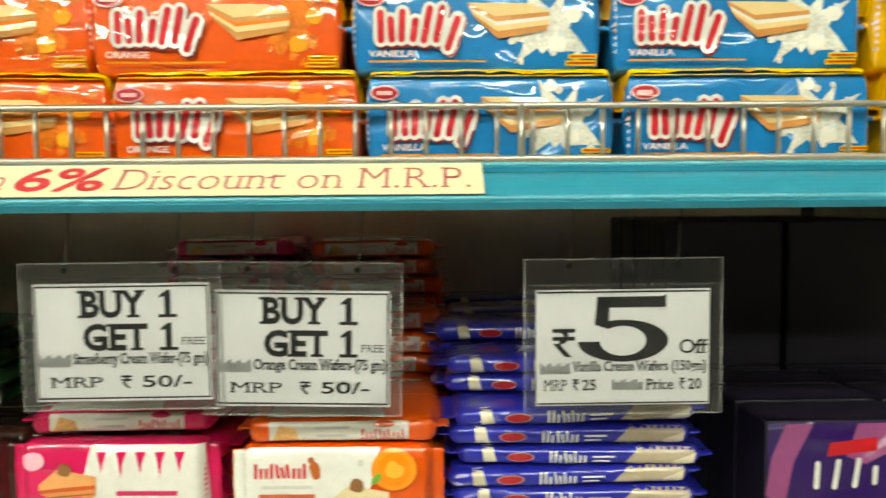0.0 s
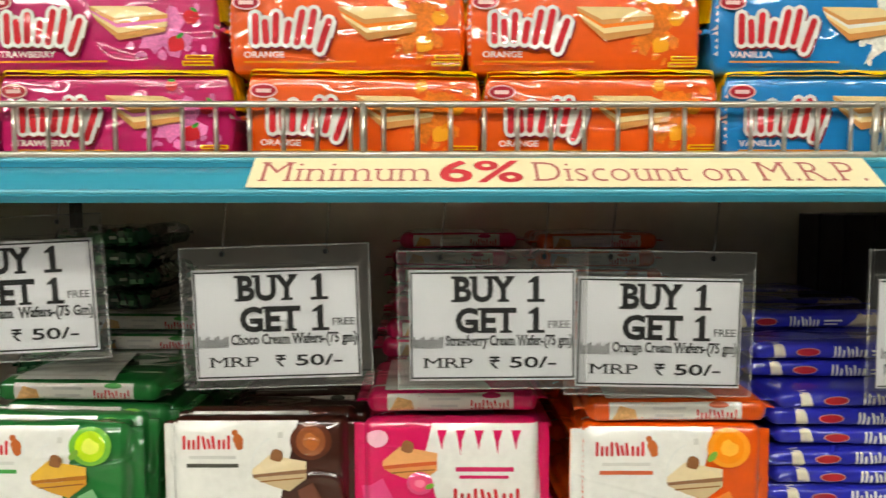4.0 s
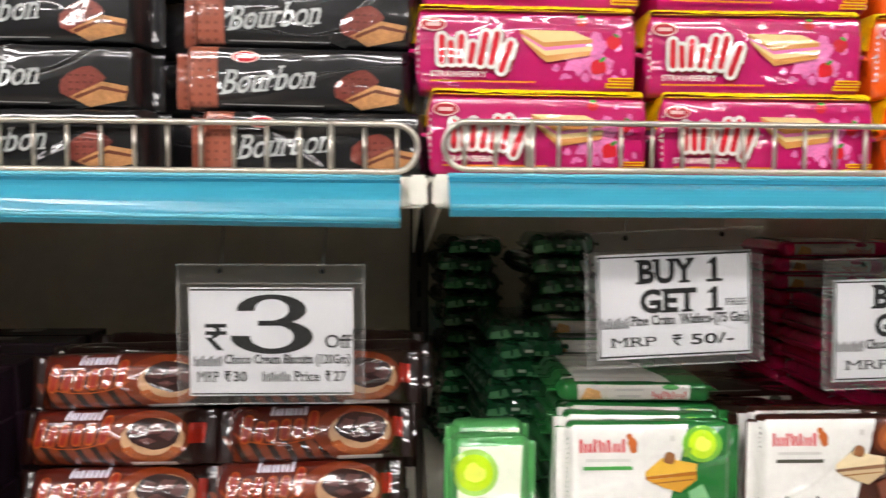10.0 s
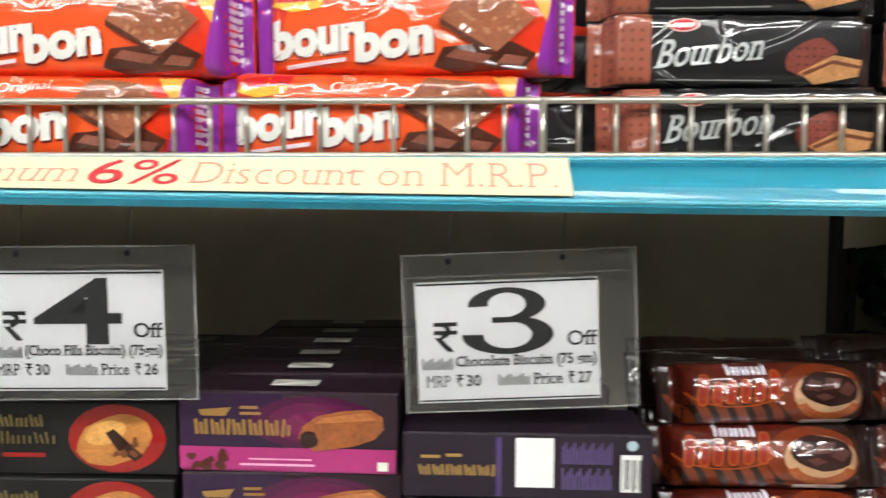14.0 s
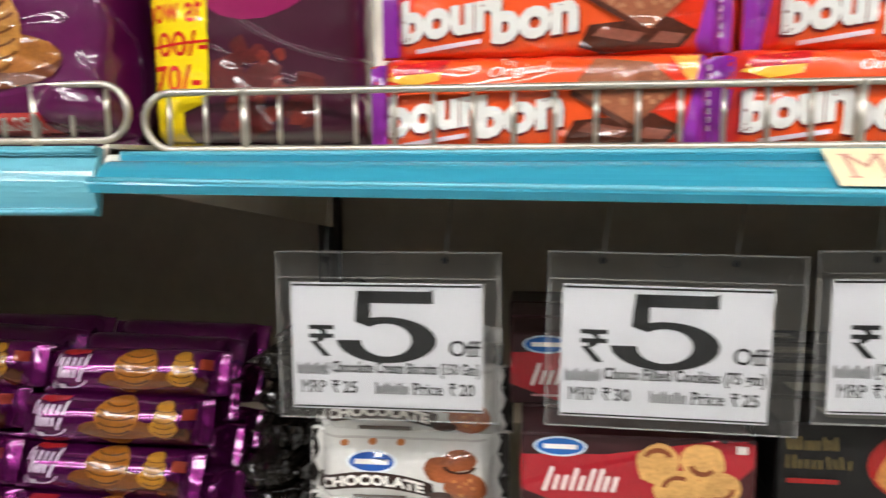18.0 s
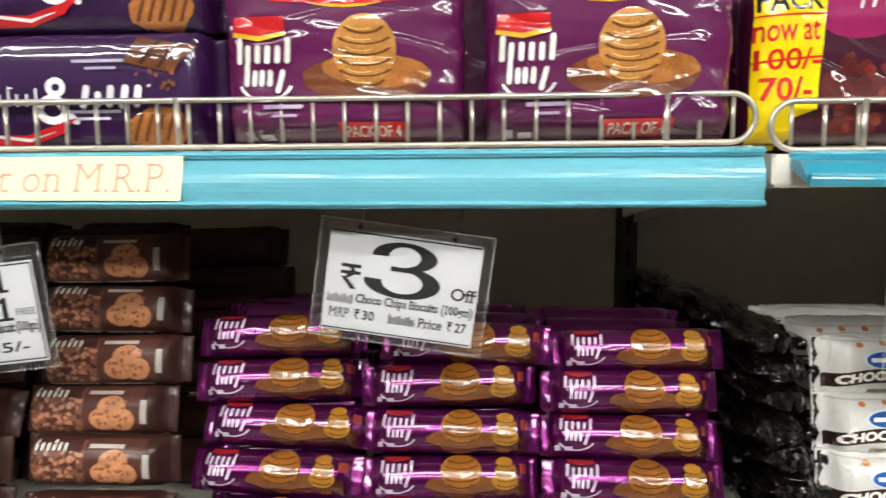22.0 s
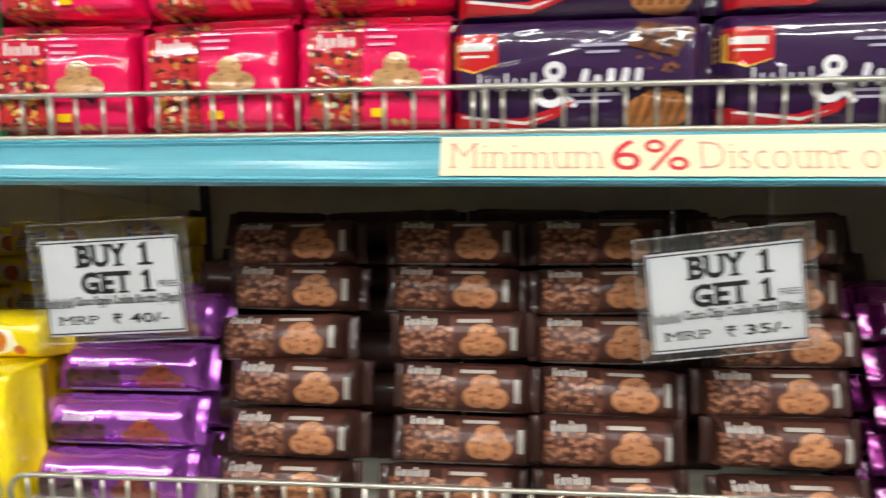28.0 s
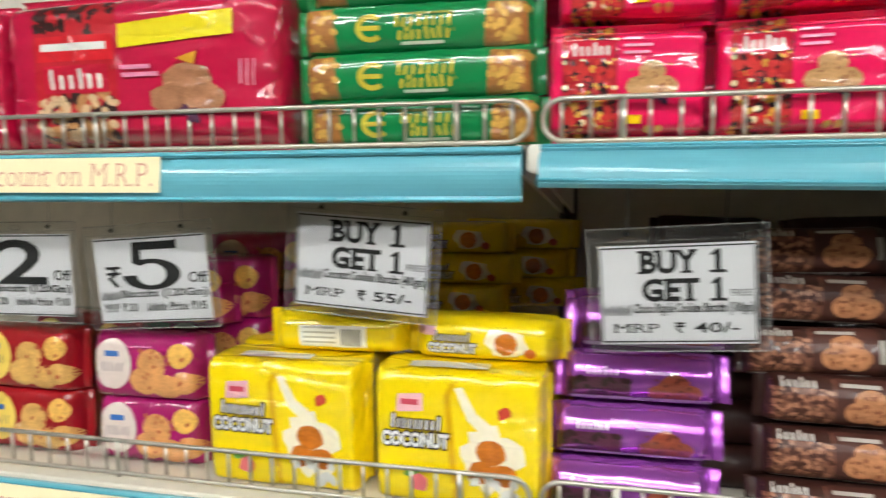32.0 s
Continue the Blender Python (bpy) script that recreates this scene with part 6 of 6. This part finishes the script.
for cx, rows in ((-1.710, 6), (-1.850, 6), (-1.989, 6), (-2.140, 6)):
    for k in range(rows):
        for deep in range(3):
            put("brown_roll", cx + RND.uniform(-0.009, 0.009) - (0.006 * (k > 2)) + (0, 0.066, -0.068)[deep], 0.032 + 0.014 * k + RND.uniform(-0.005, 0.005) + (0, 0.110, 0.164)[deep], LZ + 0.0418 * k, rx=-8 + RND.uniform(-9, 9), jit=2.8, back=deep > 0)

for k in range(5):
    put("brown_roll", -2.196 + RND.uniform(-0.006, 0.006), 0.108 + 0.006 * k, LZ + 0.0418 * k, rx=-8, back=True)

# violet foil rolls of chocolate ripple cookies
art = [
    ("chip_panel", photo("4a1c34"), rect(12, 1, 70, 18)),
    ("chip_print", film("2a1014"), specks(14, 2, 68, 17, 18, 3, 5)),
    ("logo", W_, marks("liilu", 30, 20.6, 60, 27.6, 2.0)),
    ("small_print", film("c8a8d4"), rect(84, 22, 112, 25)),
    ("cookie", photo("8a3e2a"), ell(108, 13, 14, 10, 14, 0, 0.18, 3) + ell(98, 7, 12, 7, 14, 0, 0.18, 4) + ell(120, 7, 12, 7, 14, 0, 0.18, 5)),
    ("crumb_print", film("5a2018"), specks(92, 4, 126, 20, 9, 1.6, 3)),
    ("foot_line", film("c0b4c4"), rect(16, 0.5, 140, 2.4)),
    ("divider", foil("b060c8"), rect(72, 2, 76, 38)),
]
pack("violet_roll", "biscuit_roll", "shiny violet foil roll of chocolate ripple cookies", "biscuit roll", "violet foil cookie rolls", 0.158, 0.0465, 0.048, foil("b45cc6"), art, spin=12, n=2.1, fin="v", cr=0.010, tp=0.012, amp=0.0018, seed=50)
PROTO["violet_roll"]["deep"] = 0.046
for k in range(4):
    for deep in range(2):
        put("violet_roll", -2.308 + 0.006 * k + RND.uniform(-0.004, 0.004), 0.036 + 0.018 * k + 0.05 * deep, LZ + 0.0462 * k, rx=-10, back=deep > 0)

CREASE = 0.6
# yellow coconut biscuit pouches and rolls
DARKB = film("3c2a20")
art = [
    ("panel_edge", film("d8a800"), poly((82, 0), (88, 0), (80, 100), (86, 112), (80, 112), (74, 100))),
    ("splash", film("efe4c8"), ell(119, 46, 27, 30, 26, 0.2, 0.45, 6) + poly((84, 107), (91, 108), (104, 86), (124, 72), (112, 64), (96, 80))),
    ("swirl", film("c8402c"), ell(130, 88, 7, 5, 12, 0.6, 0.3, 3)),
    ("cookie", photo("c8701c"), ell(118, 52, 14, 12, 16, 0, 0.15, 4) + ell(109, 34, 13, 10, 14, 0, 0.15, 5) + ell(129, 33, 13, 10, 14, 0, 0.15, 6)),
    ("coconut", W_, specks(98, 8, 150, 30, 9, 4.5, 6)),
    ("logo", film("e8b0b4"), poly((28, 84), (54, 86), (54, 102), (30, 100))),
    ("logo_mark", film("c84a5c"), rect(33, 91, 50, 96)),
    ("name_shade", DARKB, marks("liuiuil", 22, 70, 72, 82, 2.6, 0.08, grow=2.6)),
    ("name", W_, marks("liuiuil", 22, 70, 72, 82, 2.2, 0.08)),
    ("lettering_shade", DARKB, text("COCONUT", 13, 52, 80, 68.5, 0.15)),
    ("lettering", W_, text("COCONUT", 14, 53.5, 79, 67, 0.045)),
    ("fruit", film("d86a6c"), ell(50, 22, 9, 8, 12, 0, 0.3, 3)),
    ("leaf", film("7ab04a"), ell(44, 32, 9, 4, 10, 0.4)),
]
art = [(nm, m, [tuple((0.97 * x, 1.045 * z) for x, z in t) for t in tris]) for nm, m, tris in art]
pack("coconut_pouch", "biscuit_pouch", "bright yellow pouch of coconut cookies standing upright", "biscuit pouch", "yellow coconut cookie pouches", 0.165, 0.1235, 0.075, film("f0d204"), art + [("top_label", W_, rect(36, 12, 110, 30), "top")], n=9.0, fin="v", cr=0.003, tp=0.008, amp=0.0026, seed=53, nx=24, nr=34)
PROTO["coconut_pouch"]["deep"] = 0.075
put("coconut_pouch", -2.632, 0.026, LZ, jit=0.6)
put("coconut_pouch", -2.458, 0.025, LZ, jit=0.6)
put("coconut_pouch", -2.640, 0.110, LZ, back=True)
put("coconut_pouch", -2.450, 0.110, LZ, back=True)
roll = [
    ("lettering_shade", DARKB, text("COCONUT", 24.2, 7.6, 72.3, 20.2, 0.15)),
    ("lettering", W_, text("COCONUT", 25, 8.8, 71.5, 19, 0.045)),
    ("name_shade", DARKB, marks("liuiuil", 30, 21, 66, 29.5, 1.8, 0.08, grow=1.8)),
    ("name", W_, marks("liuiuil", 30, 21, 66, 29.5, 1.5, 0.08)),
    ("logo", film("e8b0b4"), rect(14, 26, 32, 34)),
    ("splash", film("efe4c8"), ell(102, 20, 20, 15, 16, 0, 0.5, 4)),
    ("cookie", photo("c8701c"), ell(100, 20, 11, 11, 14, 0, 0.15, 4)),
    ("fruit", film("c8602c"), ell(122, 12, 6, 5, 10)),
]
pack("coconut_roll", "biscuit_roll", "yellow film roll of coconut cookies lying on the pouches", "biscuit roll", "yellow coconut cookie rolls", 0.158, 0.041, 0.06, film("eed006"), roll, n=3.0, fin="v", cr=0.010, tp=0.018, amp=0.0018, seed=55)
PROTO["coconut_roll"]["deep"] = 0.06
back = [
    ("white_label", paper("e4e0d0"), rect(42, 8, 112, 30)),
    ("barcode", film("4a4a48"), many(rect, [(86 + 2.4 * k, 10, 87.4 + 2.4 * k, 27) for k in range(9)])),
    ("text_block", film("b8b4a0"), many(rect, [(46, 12 + 5 * k, 80, 14 + 5 * k) for k in range(4)])),
]
pack("coconut_roll_back", "biscuit_roll", "yellow cookie roll turned to show its white bar-code label", "biscuit roll", "yellow coconut cookie rolls", 0.158, 0.041, 0.06, film("eed006"), back, n=3.0, fin="v", cr=0.010, tp=0.018, amp=0.0018, seed=56)
PROTO["coconut_roll_back"]["deep"] = 0.06
put("coconut_roll_back", -2.590, 0.068, LZ + 0.1235, jit=0.8)
put("coconut_roll", -2.440, 0.066, LZ + 0.1235, rz=2, jit=0.8)
for k in range(3):
    put("coconut_roll", -2.53 + RND.uniform(-0.01, 0.01), 0.33, LZ + 0.110 + 0.041 * k, jit=2)
    put("coconut_roll", -2.375 + RND.uniform(-0.01, 0.01), 0.19 + 0.01 * k, LZ + 0.04 * k, jit=2)
    put("coconut_roll", -2.45 + RND.uniform(-0.01, 0.01), 0.395, LZ + 0.110 + 0.041 * k, rz=4, jit=2)
    put("coconut_roll", -2.64, 0.36, LZ + 0.10 + 0.041 * k, jit=3)

# magenta and red cream biscuit packs
def block_pack(kind, h1, oval, food, label, group, ms):
    art = [
        ("oval", film(oval), ell(36, 38, 23, 27, 20)),
        ("oval_print", film("5a4a5c"), strokes(22, 30, 50, 40, 6, 0, 0.6, 3)),
        ("oval_mark", film("3c6ab0"), rect(27, 46, 44, 52)),
        ("food", photo(food), ell(84, 40, 17, 16, 20, 0, 0.06, 4) + ell(76, 22, 18, 15, 20, 0, 0.06, 5) + ell(101, 17, 18, 13, 20, 0, 0.06, 6) + ell(121, 22, 13, 12, 20, 0, 0.06, 7)),
        ("food_light", photo("e8b45c"), ell(116, 50, 13, 13, 20)),
        ("crumb_print", film("a85a3a"), specks(70, 12, 126, 56, 14, 2.2, ms)),
        ("edge", film(oval), rect(4, 2, 30, 6)),
    ]
    pack(kind, "biscuit_pack", label, "biscuit pack", group, 0.140, 0.071, 0.055, film(h1), art, n=4.0, fin="v", cr=0.006, tp=0.014, amp=0.0022, seed=ms)
    PROTO[kind]["deep"] = 0.055


block_pack("magenta_pack", "9a0f5e", "d8c8c0", "d89a60", "magenta film pack of cream biscuits with a white oval", "magenta biscuit packs", 60)
block_pack("red_pack", "96101a", "e8c860", "d8a860", "red film pack of butter biscuits", "red biscuit packs", 61)
for k in range(3):
    put("magenta_pack", -2.800 + (0.0, -0.002, 0.004)[k], 0.050 + (0.05 if k == 2 else 0), LZ - 0.002 + 0.0695 * k, rx=-4)
    put("magenta_pack", -2.765, 0.13, LZ + 0.0695 * k)
    put("magenta_pack", -2.735, 0.19, LZ + 0.02 + 0.0695 * k, rz=6)
for k in range(2):
    put("red_pack", -2.957, 0.052, LZ - 0.002 + 0.0695 * k, rx=-4)
    put("red_pack", -2.94, 0.12, LZ + 0.0695 * k)
pack("dark_green_pack", "biscuit_pack", "dark green film biscuit pack behind the red ones", "biscuit pack", "dark green biscuit packs", 0.150, 0.07, 0.055, film("0c3a26"), [("label", film("1f6a44"), rect(20, 14, 120, 50))], n=4.0, fin="v", cr=0.006, tp=0.014, amp=0.002, seed=63)
PROTO["dark_green_pack"]["deep"] = 0.055
for k in range(3):
    put("dark_green_pack", -2.90, 0.19, LZ + 0.0705 * k)
